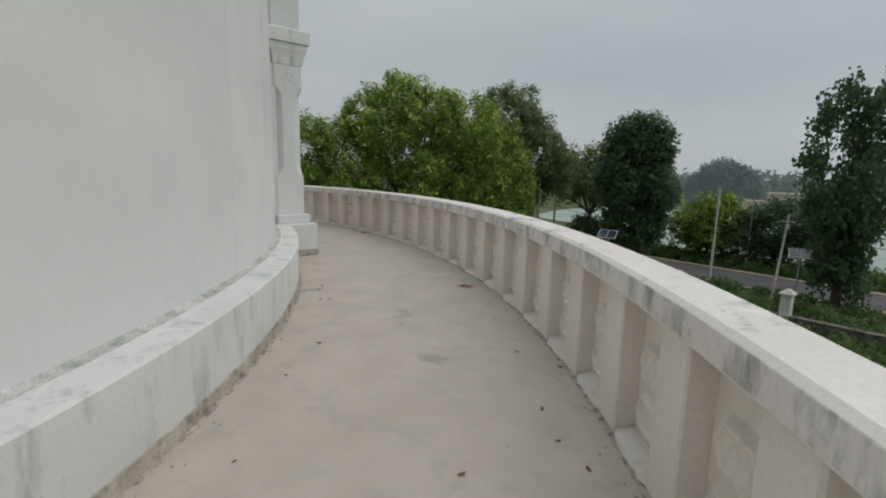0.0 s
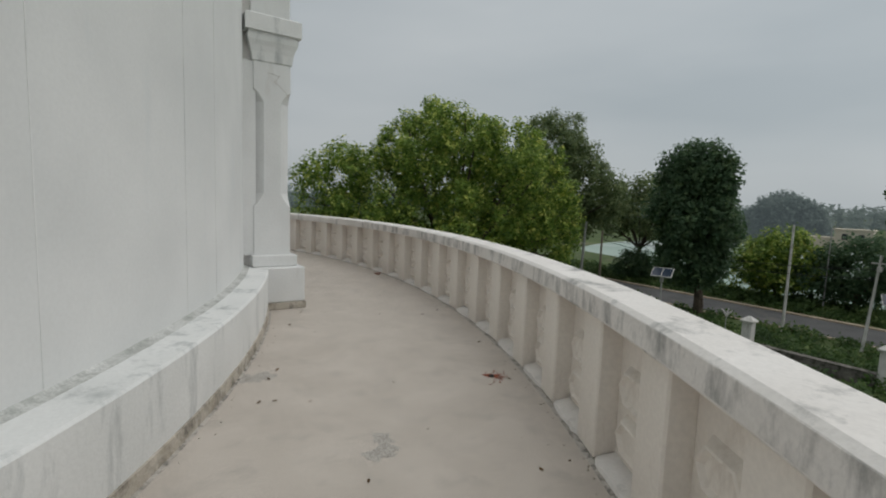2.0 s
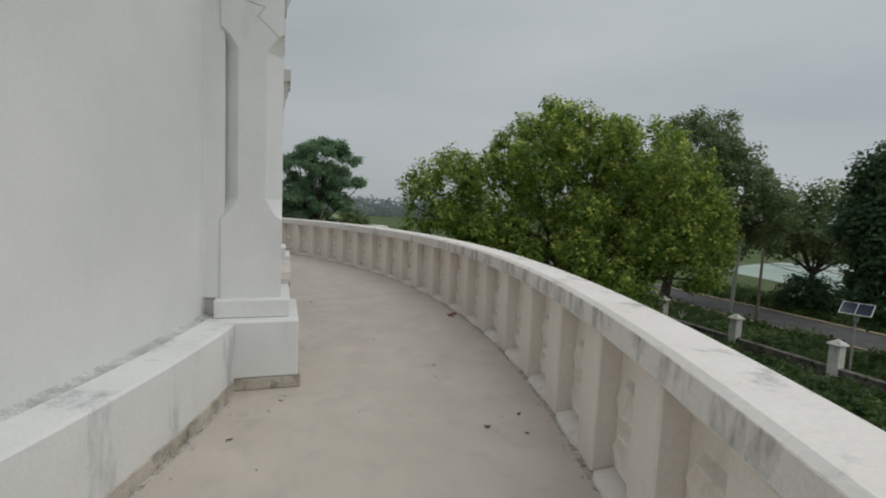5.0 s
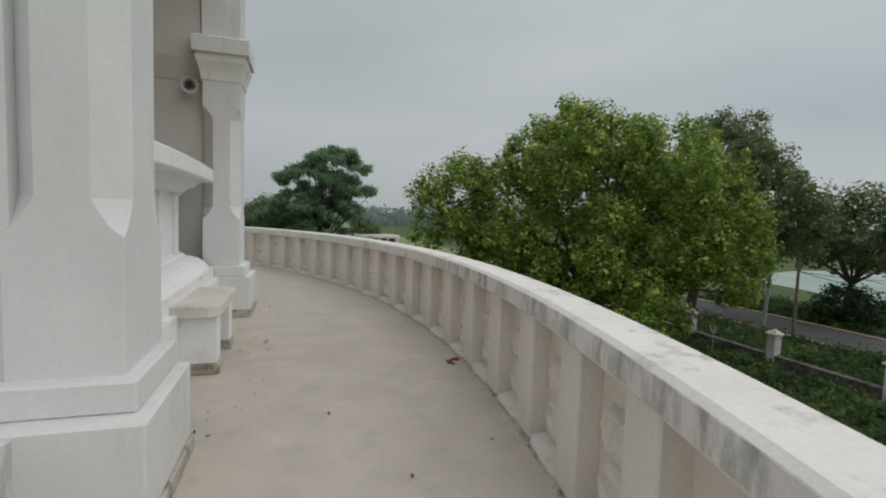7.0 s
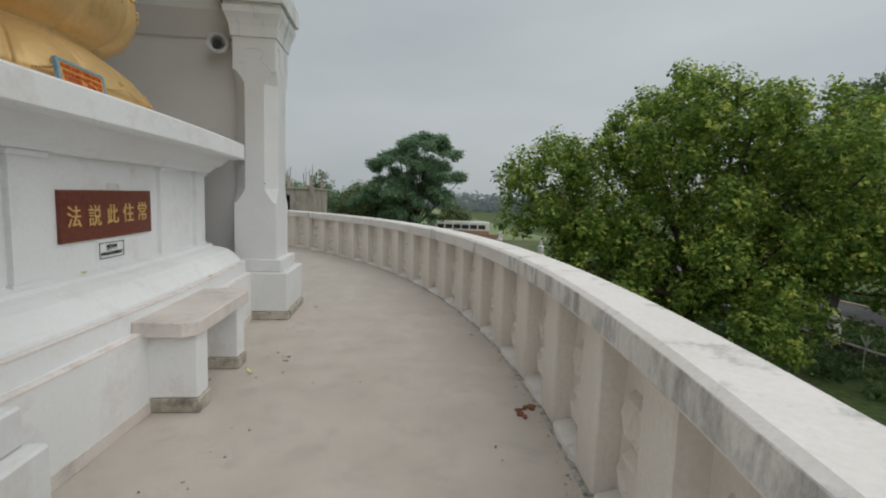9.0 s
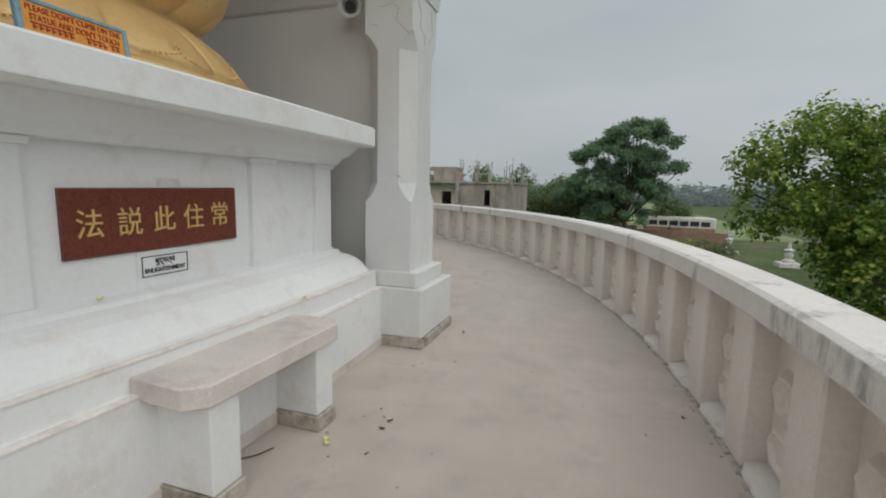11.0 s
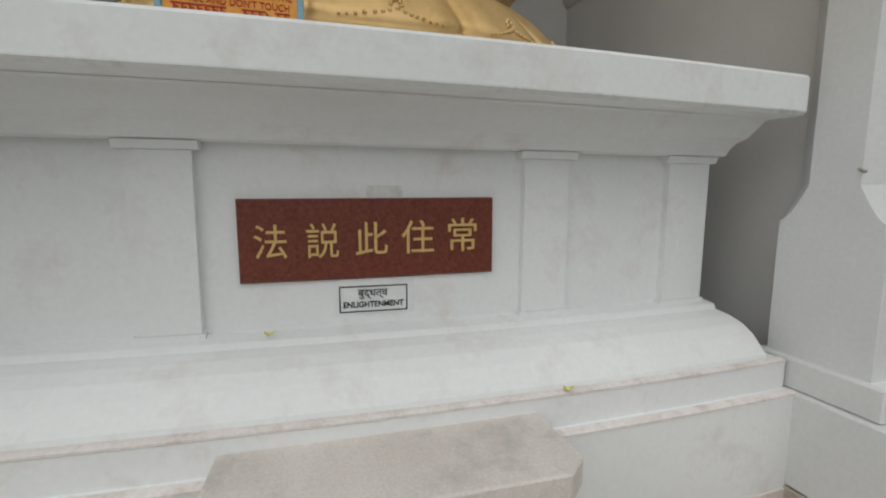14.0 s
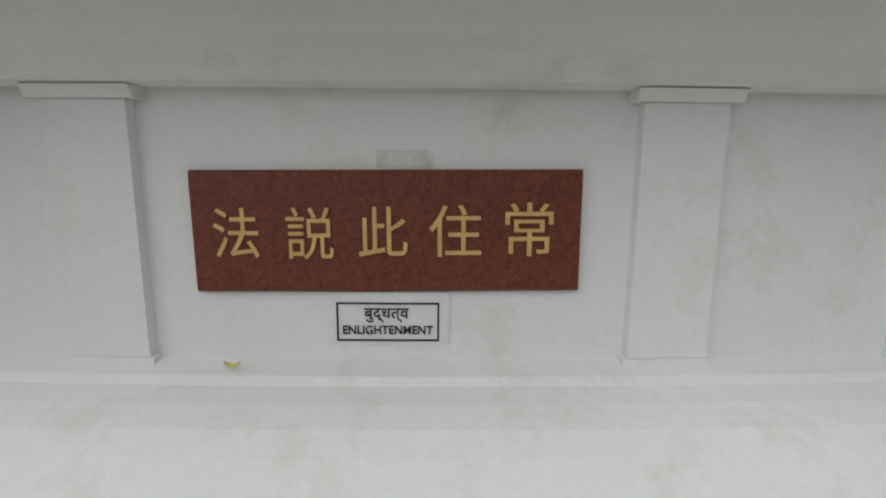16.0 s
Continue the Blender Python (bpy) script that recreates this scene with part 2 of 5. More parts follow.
def panel_mesh():
    """A thin wall between two posts with two bevelled six-sided bosses, flat above and below, one over the other."""
    bm = bmesh.new()
    w, xf, zt = 0.262, 14.885, 0.873
    outs = []

    def v(x, p):
        return bm.verts.new((x, p[0], p[1]))
    for zc in (0.225, 0.515):
        hw, hh = 0.215, 0.125
        ring = [(-hw, zc), (-hw * 0.6, zc - hh), (hw * 0.6, zc - hh), (hw, zc), (hw * 0.6, zc + hh), (-hw * 0.6, zc + hh)]
        rings = [[v(x, (p[0] * k, zc + (p[1] - zc) * k)) for p in ring] for x, k in ((xf, 1.0), (xf - 0.05, 0.76), (xf - 0.054, 0.68), (xf - 0.03, 0.56))]
        for o, i in zip(rings, rings[1:]):
            for k in range(6):
                bm.faces.new((o[k], o[(k + 1) % 6], i[(k + 1) % 6], i[k]))
        bm.faces.new(rings[-1])
        outs.append(rings[0])
    c = [v(xf, p) for p in ((-w, 0.0), (w, 0.0), (w, 0.37), (-w, 0.37), (w, zt), (-w, zt))]
    for h, (bl, br, tr, tl) in zip(outs, ((c[0], c[1], c[2], c[3]), (c[3], c[2], c[4], c[5]))):
        bm.faces.new((bl, br, h[2], h[1]))
        bm.faces.new((br, tr, h[4], h[3], h[2]))
        bm.faces.new((tr, tl, h[5], h[4]))
        bm.faces.new((tl, bl, h[1], h[0], h[5]))
    back = [v(14.965, p) for p in ((-w, 0.0), (w, 0.0), (w, zt), (-w, zt))]
    bm.faces.new(back)
    bm.faces.new((c[0], c[1], back[1], back[0]))
    bm.faces.new((c[4], c[5], back[3], back[2]))
    return bm


def kerb_mesh(seed):
    """A sloping cement strip at the foot of a panel, chipped along its edge."""
    rk = random.Random(seed)
    bm = bmesh.new()
    prev = None
    for i in range(9):
        y = -0.245 + 0.49 * i / 8
        x = 14.735 + rk.uniform(0.0, 0.012) + (0.02 if i in (0, 8) else 0.0)
        h = 0.034 + rk.uniform(-0.012, 0.008)
        ring = [bm.verts.new(q) for q in ((x, y, 0.002), (x + 0.008, y, h), (14.895, y, 0.058), (14.895, y, 0.002))]
        if prev:
            for k in range(4):
                bm.faces.new((prev[k], prev[(k + 1) % 4], ring[(k + 1) % 4], ring[k]))
        else:
            bm.faces.new(ring[::-1])
        prev = ring
    bm.faces.new(prev)
    return bm


M_BLACKENED = mat("mould_blackened_paint", ((0.70, 0.67, 0.64), (0.78, 0.755, 0.73)), 2.0, 0.9, 0.25, 45, stain=(0.17, 0.175, 0.17), stain_scale=5.5, stain_lo=0.47, stain_hi=0.72, streak=2.6, fine=0.05)
part("coping_face", lathe([(14.7125, 0.889), (14.7095, 0.892), (14.7095, 1.008), (14.7125, 1.011)], -60, 2, 80), M_BLACKENED, rail, "face of the coping streaked black with mould")
post0 = part("post", post_mesh(), M_RAIL, rail)
panel0 = part("panel", panel_mesh(), M_RAIL, rail)
kerbs = [part("kerb", kerb_mesh(70 + i), M_COPING, rail, "chipped whitewashed cement strip at the foot") for i in range(4)]
for i, ob in enumerate(kerbs):
    ob.matrix_basis = pose(0, 0, 0, 0, 0, PHASE + (i + 0.5) * STEP)
for k in range(POSTS):
    at_post, at_panel = pose(0, 0, 0, 0, 0, PHASE + k * STEP), pose(0, 0, 0, 0, 0, PHASE + (k + 0.5) * STEP)
    if k == 0:
        post0.matrix_basis, panel0.matrix_basis = at_post, at_panel
    else:
        again(post0, "post", rail, at_post)
        again(panel0, "panel", rail, at_panel)
    if k > 3:
        again(kerbs[k % 4], "kerb", rail, at_panel)


# solid plugs; their dark colour stands for the shade inside the holes
weep = part("weep_hole", add_cyl(bmesh.new(), (14.872, 0.1, 0.0), (14.9, 0.1, 0.0), 0.022, n=8), M_HOLE, rail, "small dark plug standing for a weep hole")
first = True
for k in range(POSTS):
    a = (PHASE + (k + 0.5) * STEP) % 360
    if 24 < a < 75:
        for z in (0.33, 0.62):
            at_hole = pose(0, 0, 0, 0, 0, a) @ pose(0, 0, z)
            if first:
                weep.matrix_basis, first = at_hole, False
            else:
                again(weep, "weep_hole", rail, at_hole)

# grime where floor, wall and plinth meet
M_GRIME = mat("mould_and_grime", ((0.40, 0.37, 0.33), (0.52, 0.49, 0.45)), 3, 0.95, 0.4, 60, stain=(0.11, 0.105, 0.095), stain_scale=14, stain_lo=0.46, stain_hi=0.68, fine=0.15)
M_MOULD = mat("flaking_mould", ((0.46, 0.47, 0.45), (0.62, 0.625, 0.61)), 3, 0.95, 0.3, 90, stain=(0.24, 0.25, 0.23), stain_scale=11, stain_lo=0.45, stain_hi=0.75, fine=0.2)
structure("grime_line", lathe([(14.715, 0.0), (14.765, 0.0), (14.765, 0.006), (14.73, 0.004)], 0, 360, 354), M_GRIME, "dark grime line at the foot of the balustrade", "grime")
structure("grime_line", lathe([(12.245, 0.0), (12.275, 0.0), (12.265, 0.004), (12.245, 0.006)], NICHE + 2.5, 357.5 - NICHE, 240), M_GRIME, "dark grime line at the foot of the plinth", "grime")
structure("mould_line", lathe([(11.925, 0.57), (12.0, 0.57), (12.0, 0.572), (11.975, 0.5745), (11.945, 0.579), (11.925, 0.594)], NICHE + 1.0, 359 - NICHE, 240), M_MOULD, "flaking mould where wall meets plinth", "grime")

# ---- niche ----
def chamfered(bm, x0, x1, y0, y1, z0, z1, c0, c1):
    """A box whose four upright edges are cut off by c0 below and c1 above."""
    rings = []
    for z, c in ((z0, c0), (z1, c1)):
        c = max(c, 0.004)
        pts = ((x0 + c, y0), (x1 - c, y0), (x1, y0 + c), (x1, y1 - c), (x1 - c, y1), (x0 + c, y1), (x0, y1 - c), (x0, y0 + c))
        rings.append([bm.verts.new((x, y, z)) for x, y in pts])
    a, b = rings
    for i in range(8):
        bm.faces.new((a[i], a[(i + 1) % 8], b[(i + 1) % 8], b[i]))
    bm.faces.new(a[::-1])
    bm.faces.new(b)


def pillar(sign):
    p = thing("pillar", "white plastered pillar with chamfered shaft, stepped base and corbelled capital", "pillar", "pillars of the niche", "structure")

    def put(name, bm, m, label=""):
        if sign < 0:
            bmesh.ops.transform(bm, matrix=Matrix.Diagonal((1, -1, 1, 1)), verts=bm.verts)
        return part(name, bm, m, p, label)
    put("skirting", box(11.7, 12.405, 1.93, 2.855, 0.003, 0.095, bevel=0.006), M_SKIRT, "bare cement skirting with dark stains")
    put("plinth", box(11.72, 12.388, 1.94, 2.845, 0.097, 0.57, bevel=0.012), M_PILLAR)
    put("base", box(11.73, 12.318, 1.965, 2.72, 0.571, 0.722, bevel=0.01), M_PILLAR)
    bm = bmesh.new()
    x0, x1, y0, y1 = 11.77, 12.245, 2.0, 2.62
    chamfered(bm, x0, x1, y0, y1, 0.722, 1.38, 0.0, 0.0)
    cut = [0.13 * (i / 7) ** 0.62 for i in range(8)]
    for i in range(7):
        chamfered(bm, x0, x1, y0, y1, 1.38 + 0.025 * i, 1.405 + 0.025 * i, cut[i], cut[i + 1])
        chamfered(bm, x0, x1, y0, y1, 2.90 - 0.022 * (i + 1), 2.90 - 0.022 * i, cut[i + 1], cut[i])
    chamfered(bm, x0, x1, y0, y1, 1.555, 2.746, 0.13, 0.13)
    chamfered(bm, x0, x1, y0, y1, 2.9, 3.25, 0.0, 0.0)
    bmesh.ops.remove_doubles(bm, verts=bm.verts, dist=0.0005)
    put("shaft", bm, M_PILLAR)
    put("backing", box(11.6, 11.80, 2.25, 2.60, 0.723, 3.25), M_PILLAR)
    bm = bmesh.new()
    prev = None
    for z, k in ((3.25, 0.0), (3.26, 0.015), (3.3, 0.02), (3.37, 0.03), (3.44, 0.05), (3.5, 0.075), (3.56, 0.085), (3.56, 0.07), (3.605, 0.07), (3.605, 0.115), (3.8, 0.115), (3.83, 0.06)):
        ring = [bm.verts.new((x, y, z)) for x, y in ((x0 - k, y0 - k), (x1 + k, y0 - k), (x1 + k, y1 + k), (x0 - k, y1 + k))]
        if prev:
            for i in range(4):
                bm.faces.new((prev[i], prev[(i + 1) % 4], ring[(i + 1) % 4], ring[i]))
        else:
            bm.faces.new(ring[::-1])
        prev = ring
    bm.faces.new(prev)
    put("capital", bm, M_STEP, "moulded corbel capital with grey streaks")
    crack = bmesh.new()
    lines = [[(11.92, 1.998, 3.12), (12.04, 1.998, 3.14), (12.11, 1.998, 3.10), (12.08, 1.998, 3.0), (12.15, 1.998, 2.93), (12.22, 1.998, 2.86)], [(11.84, 1.998, 2.98), (11.9, 1.998, 2.96)],
             [(12.247, 2.1, 3.2), (12.247, 2.2, 3.1), (12.247, 2.16, 2.98), (12.247, 2.3, 2.92), (12.247, 2.28, 2.84)], [(12.247, 2.45, 3.2), (12.247, 2.5, 3.0), (12.247, 2.42, 2.9)],
             [(12.22, 2.622, 2.85), (12.15, 2.622, 2.93), (12.04, 2.622, 3.02), (12.1, 2.622, 3.1), (11.96, 2.622, 3.12)]]
    for pts in lines:
        for c0, c1 in zip(pts, pts[1:]):
            add_cyl(crack, c0, c1, 0.002, n=5)
    put("crack", crack, M_SKIRT, "dark hairline cracks in the neck")
    put("nail", add_cyl(bmesh.new(), (12.12, 1.97, 1.62), (12.12, 2.02, 1.61), 0.008, n=8), M_SKIRT, "rusty nail")
    put("upper_shaft", box(11.74, 12.24, 2.05, 2.6, 3.83, 6.4, bevel=0.01), M_PILLAR)
    return p


pillar(1)
pillar(-1)


def shading_arch():
    """An added, unseen wall over the niche, cut by a round arch between the pillars."""
    bm = bmesh.new()
    n = 24
    ring = [(2.04 * math.cos(math.pi * i / n), 3.84 + 2.04 * math.sin(math.pi * i / n)) for i in range(n + 1)]
    for x in (11.76, 12.08):
        lo = [bm.verts.new((x, y, z)) for y, z in ring]
        hi = [bm.verts.new((x, y, 6.39)) for y, z in ring]
        for i in range(n):
            bm.faces.new((lo[i], lo[i + 1], hi[i + 1], hi[i]))
        if x < 12:
            back = lo
    for i in range(n):
        bm.faces.new((back[i], back[i + 1], lo[i + 1], lo[i]))
    return bm


# added out of view to keep sky light out of the niche
structure("unseen_arch_wall", shading_arch(), M_PED, "added unseen white wall with a round arch, darkening the niche", "wall")
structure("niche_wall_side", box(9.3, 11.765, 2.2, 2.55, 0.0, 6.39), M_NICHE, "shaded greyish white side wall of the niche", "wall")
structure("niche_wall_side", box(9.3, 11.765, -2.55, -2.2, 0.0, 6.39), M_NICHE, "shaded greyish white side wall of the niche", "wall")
structure("niche_wall_back", box(8.9, 9.298, -2.6, 2.6, 0.0, 6.4), M_NICHE, "shaded pale grey back wall of the niche", "wall")
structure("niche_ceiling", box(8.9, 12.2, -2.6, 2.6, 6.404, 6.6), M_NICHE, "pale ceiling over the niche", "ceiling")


def cove(sign):
    bm = bmesh.new()
    pts = [(2.198, 3.25), (2.17, 3.27), (2.13, 3.36), (2.08, 3.48), (2.05, 3.54), (2.05, 6.39), (2.198, 6.39)]
    lo = [bm.verts.new((9.3, sign * y, z)) for y, z in pts]
    hi = [bm.verts.new((11.735, sign * y, z)) for y, z in pts]
    n = len(pts)
    for i in range(n):
        bm.faces.new((lo[i], lo[(i + 1) % n], hi[(i + 1) % n], hi[i]))
    bm.faces.new(lo)
    bm.faces.new(hi[::-1])
    return bm


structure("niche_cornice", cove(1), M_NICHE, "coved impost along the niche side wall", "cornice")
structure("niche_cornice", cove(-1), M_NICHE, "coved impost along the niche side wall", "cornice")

# ---- pedestal ----
FLAT = 12.0  # the pedestal's face bends about an axis this far behind the dome's


def ped_lathe(profile, a0, a1, n):
    bm = add_lathe(bmesh.new(), [(r + FLAT - 0.005, z) for r, z in profile], a0 / 2, a1 / 2, n)
    bmesh.ops.translate(bm, verts=bm.verts, vec=(-FLAT, 0, 0))
    return bm


TURN = pose(11.8, 1.9, 0, 0, 0, -0.7) @ pose(-11.8, -1.9, 0)
ped = thing("pedestal", "white painted curved pedestal with moulded cornice and pilaster strips", "pedestal", at=TURN)
A = 8.95
part("plinth", ped_lathe([(9.5, 0.0), (12.06, 0.0), (12.06, 0.56), (12.05, 0.572), (9.5, 0.572)], -9.35, 9.35, 60), M_PED, ped)
part("skirting", ped_lathe([(12.0, 0.003), (12.068, 0.003), (12.068, 0.085), (12.0, 0.09)], -9.3, 9.3, 60), M_BENCH, ped, "bare beige cement skirting")
part("lower_step", ped_lathe([(9.5, 0.572), (12.0, 0.572), (12.0, 0.70), (11.985, 0.715), (9.5, 0.715)], -9.3, 9.3, 60), M_PED, ped)
part("base_moulding", ped_lathe([(9.5, 0.715), (11.96, 0.715), (11.955, 0.735), (11.925, 0.765), (11.88, 0.815), (11.82, 0.853), (11.74, 0.878), (11.66, 0.89), (11.65, 0.915), (11.56, 0.93), (9.5, 0.93)], -A, A, 60), M_PED, ped)
part("dado", ped_lathe([(9.5, 0.93), (11.56, 0.93), (11.56, 1.70), (9.5, 1.70)], -8.6, 8.6, 60), M_PED, ped)
part("cove", ped_lathe([(9.5, 1.70), (11.6, 1.70), (11.645, 1.705), (11.66, 1.73), (11.70, 1.765), (11.76, 1.785), (11.80, 1.82), (11.84, 1.858), (11.86, 1.866), (9.5, 1.866)], -A, A, 60), M_PED, ped)
part("cornice", ped_lathe([(9.5, 1.868), (11.985, 1.868), (12.0, 1.883), (12.0, 2.03), (11.985, 2.045), (9.5, 2.045)], -9.15, 9.15, 60), M_PED, ped, "thick curved slab with a worn lower edge")
for a0, a1 in ((-8.7, -7.4), (-4.48, -3.35), (3.38, 4.52), (7.4, 8.7)):
    st = part("pilaster", ped_lathe([(11.5, 0.945), (11.597, 0.945), (11.597, 1.665), (11.5, 1.665)], a0, a1, 6), M_PED, ped)
    part("pilaster_cap", ped_lathe([(11.5, 1.666), (11.61, 1.666), (11.625, 1.699), (11.5, 1.699)], a0 - 0.14, a1 + 0.14, 6), M_PED, st)
    part("pilaster_foot", ped_lathe([(11.5, 0.89), (11.606, 0.89), (11.603, 0.944), (11.5, 0.944)], a0 - 0.07, a1 + 0.07, 6), M_PED, st)

M_WORN = mat("worn_pinkish_edge", ((0.73, 0.675, 0.64), (0.79, 0.75, 0.73)), 5, 0.9, 0.3, 60, stain=(0.58, 0.50, 0.46), stain_scale=9, stain_lo=0.5, stain_hi=0.7, fine=0.06)
part("worn_edge", ped_lathe([(11.965, 0.712), (12.004, 0.704), (12.004, 0.713), (11.988, 0.7185), (11.965, 0.7185)], -9.3, 9.3, 60), M_WORN, ped, "worn pinkish edge of the step")
part("worn_edge", ped_lathe([(12.02, 0.568), (12.064, 0.56), (12.064, 0.57), (12.05, 0.5755), (12.02, 0.5755)], -9.3, 9.3, 60), M_WORN, ped, "worn pinkish edge of the plinth")
part("worn_edge", ped_lathe([(11.97, 1.872), (11.99, 1.8665), (12.003, 1.881), (12.003, 1.887), (11.985, 1.873)], -9.1, 9.1, 60), M_STEP, ped, "grey chipped lower edge of the cornice")

M_MEND = mat("mended_grey_plaster", ((0.66, 0.66, 0.65), (0.73, 0.73, 0.72)), 9, 0.9, 0.15, 60, stain=(0.50, 0.47, 0.44), stain_scale=12, stain_lo=0.5, stain_hi=0.75, fine=0.06)
part("mended_patch", ped_lathe([(11.5, 1.489), (11.562, 1.489), (11.563, 1.538), (11.5, 1.541)], -0.14, 0.62, 4), M_MEND, ped, "greyer mended plaster over the plaque")
part("mended_patch", ped_lathe([(11.5, 0.935), (11.5625, 0.935), (11.5625, 1.138), (11.5, 1.138)], -0.9, 0.78, 6), M_PED, ped, "block of newer plaster round the name plate")

# ---- bench table ----
bench = thing("offering_bench", "small masonry bench with bare plaster slab and white legs", "bench")
bm = add_prism(bmesh.new(), [(11.96, -0.58), (12.27, -0.6), (12.36, -0.52), (12.37, 0.5), (12.29, 0.59), (11.96, 0.585)], 0.545, 0.65)
bmesh.ops.bevel(bm, geom=bm.edges[:], offset=0.007, segments=1, affect="EDGES")
part("slab", bm, M_BENCH, bench, "rough beige plaster slab with clipped corners")
for y0, y1 in ((-0.5, -0.32), (0.32, 0.5)):
    leg = part("leg", box(11.99, 12.33, y0, y1, 0.1, 0.545, bevel=0.008), M_PED, bench)
    part("skirting", box(11.985, 12.345, y0 - 0.012, y1 + 0.012, 0.003, 0.1, bevel=0.006), M_SKIRT, leg, "bare cement foot with black stains")

# ---- lettering ----
M_BLACK = mat("black_paint", ((0.02, 0.02, 0.022), (0.035, 0.035, 0.04)), 30, 0.7, 0.05, 80, fine=0.1)
M_RED = mat("red_lettering", ((0.33, 0.03, 0.02), (0.42, 0.05, 0.03)), 30, 0.7, 0.05, 80, fine=0.1)
M_ORANGE = mat("orange_board", ((0.66, 0.26, 0.04), (0.76, 0.36, 0.07)), 9, 0.6, 0.08, 60, stain=(0.35, 0.2, 0.1), stain_scale=14, stain_lo=0.6, stain_hi=0.75, fine=0.08)
M_BLUE = mat("blue_frame_paint", ((0.16, 0.30, 0.38), (0.24, 0.38, 0.45)), 20, 0.6, 0.1, 80, stain=(0.05, 0.06, 0.07), stain_scale=25, stain_lo=0.62, stain_hi=0.7, fine=0.1)


def letters(name, body, width, height, depth, material, parent, m, weight=0.0):
    """Text as a mesh, scaled to width by height about its own centre, with its front along the pose's z."""
    cu = bpy.data.curves.new(name, "FONT")
    cu.body = body
    cu.extrude = 0.02
    cu.offset = weight
    tmp = bpy.data.objects.new(name, cu)
    scene.collection.objects.link(tmp)
    bpy.context.view_layer.update()
    me = bpy.data.meshes.new_from_object(tmp.evaluated_get(bpy.context.evaluated_depsgraph_get()))
    bpy.data.objects.remove(tmp)
    co = np.empty(len(me.vertices) * 3)
    me.vertices.foreach_get("co", co)
    co = co.reshape(-1, 3)
    lo, hi = co.min(0), co.max(0)
    size = np.maximum(hi - lo, 1e-6)
    co = (co - (lo + hi) / 2) / size * np.array([width, height, depth])
    me.vertices.foreach_set("co", co.ravel())
    me.update()
    me.materials.clear()
    me.materials.append(material)
    ob = new(name, me)
    ob.parent = parent
    ob.matrix_basis = m
    return ob


def on_face(r, deg, z):
    """A pose on the pedestal's curved face, with the text's front turned outwards."""
    x, y = polar(r + FLAT - 0.005, deg / 2)
    return pose(x - FLAT, y, z, 90, 0, 90 + deg / 2)


# ---- plaque and name plate ----
plaque = thing("plaque", "dark red granite plaque with carved gold characters", "plaque")
part("slab", ped_lathe([(11.5, 1.14), (11.577, 1.14), (11.583, 1.147), (11.583, 1.476), (11.577, 1.484), (11.5, 1.484)], -2.64, 2.64, 24), M_PLAQUE, plaque)
for ch, a, z, w, h in (("法", -2.04, 1.31, 0.126, 0.14), ("説", -1.04, 1.309, 0.13, 0.146), ("此", -0.05, 1.313, 0.136, 0.14), ("住", 0.93, 1.315, 0.145, 0.146), ("常", 1.93, 1.318, 0.134, 0.15)):
    letters("character", ch, w, h, 0.012, M_GOLDTEXT, plaque, on_face(11.583, a, z), 0.002)
plaque.matrix_basis = TURN @ pose(0, 0, 1.313) @ pose(0, 0, 0, 0.45, 0, 0) @ pose(0, 0, -1.313)
plate = thing("name_plate", "white name plate with black painted border and lettering", "sign", at=TURN)
M_PLATE = mat("pale_plate", ((0.70, 0.71, 0.71), (0.78, 0.79, 0.79)), 8, 0.7, 0.05, 60, stain=(0.55, 0.42, 0.38), stain_scale=8, stain_lo=0.62, stain_hi=0.8, fine=0.03)
part("plate", ped_lathe([(11.52, 0.975), (11.566, 0.975), (11.566, 1.135), (11.52, 1.135)], -0.86, 0.86, 6), M_PLATE, plate)


def bezel(bm, profile, a0, a1, n):
    me = bpy.data.meshes.new("bezel")
    b = ped_lathe(profile, a0, a1, n)
    b.to_mesh(me)
    b.free()
    bm.from_mesh(me)
    bpy.data.meshes.remove(me)


bm = bmesh.new()
for z in (0.988, 1.099):
    bezel(bm, [(11.55, z), (11.569, z), (11.569, z + 0.005), (11.55, z + 0.005)], -0.735, 0.715, 6)
for a in (-0.735, 0.69):
    bezel(bm, [(11.55, 0.988), (11.569, 0.988), (11.569, 1.104), (11.55, 1.104)], a, a + 0.025, 1)
part("border", bm, M_BLACK, plate, "thin black painted border")
letters("lettering", "ENLIGHTENMENT", 0.262, 0.026, 0.004, M_BLACK, plate, on_face(11.568, -0.01, 1.022), 0.01)
letters("lettering", "बुद्धत्व", 0.13, 0.042, 0.004, M_BLACK, plate, on_face(11.568, -0.03, 1.066))

# ---- gilded statue ----


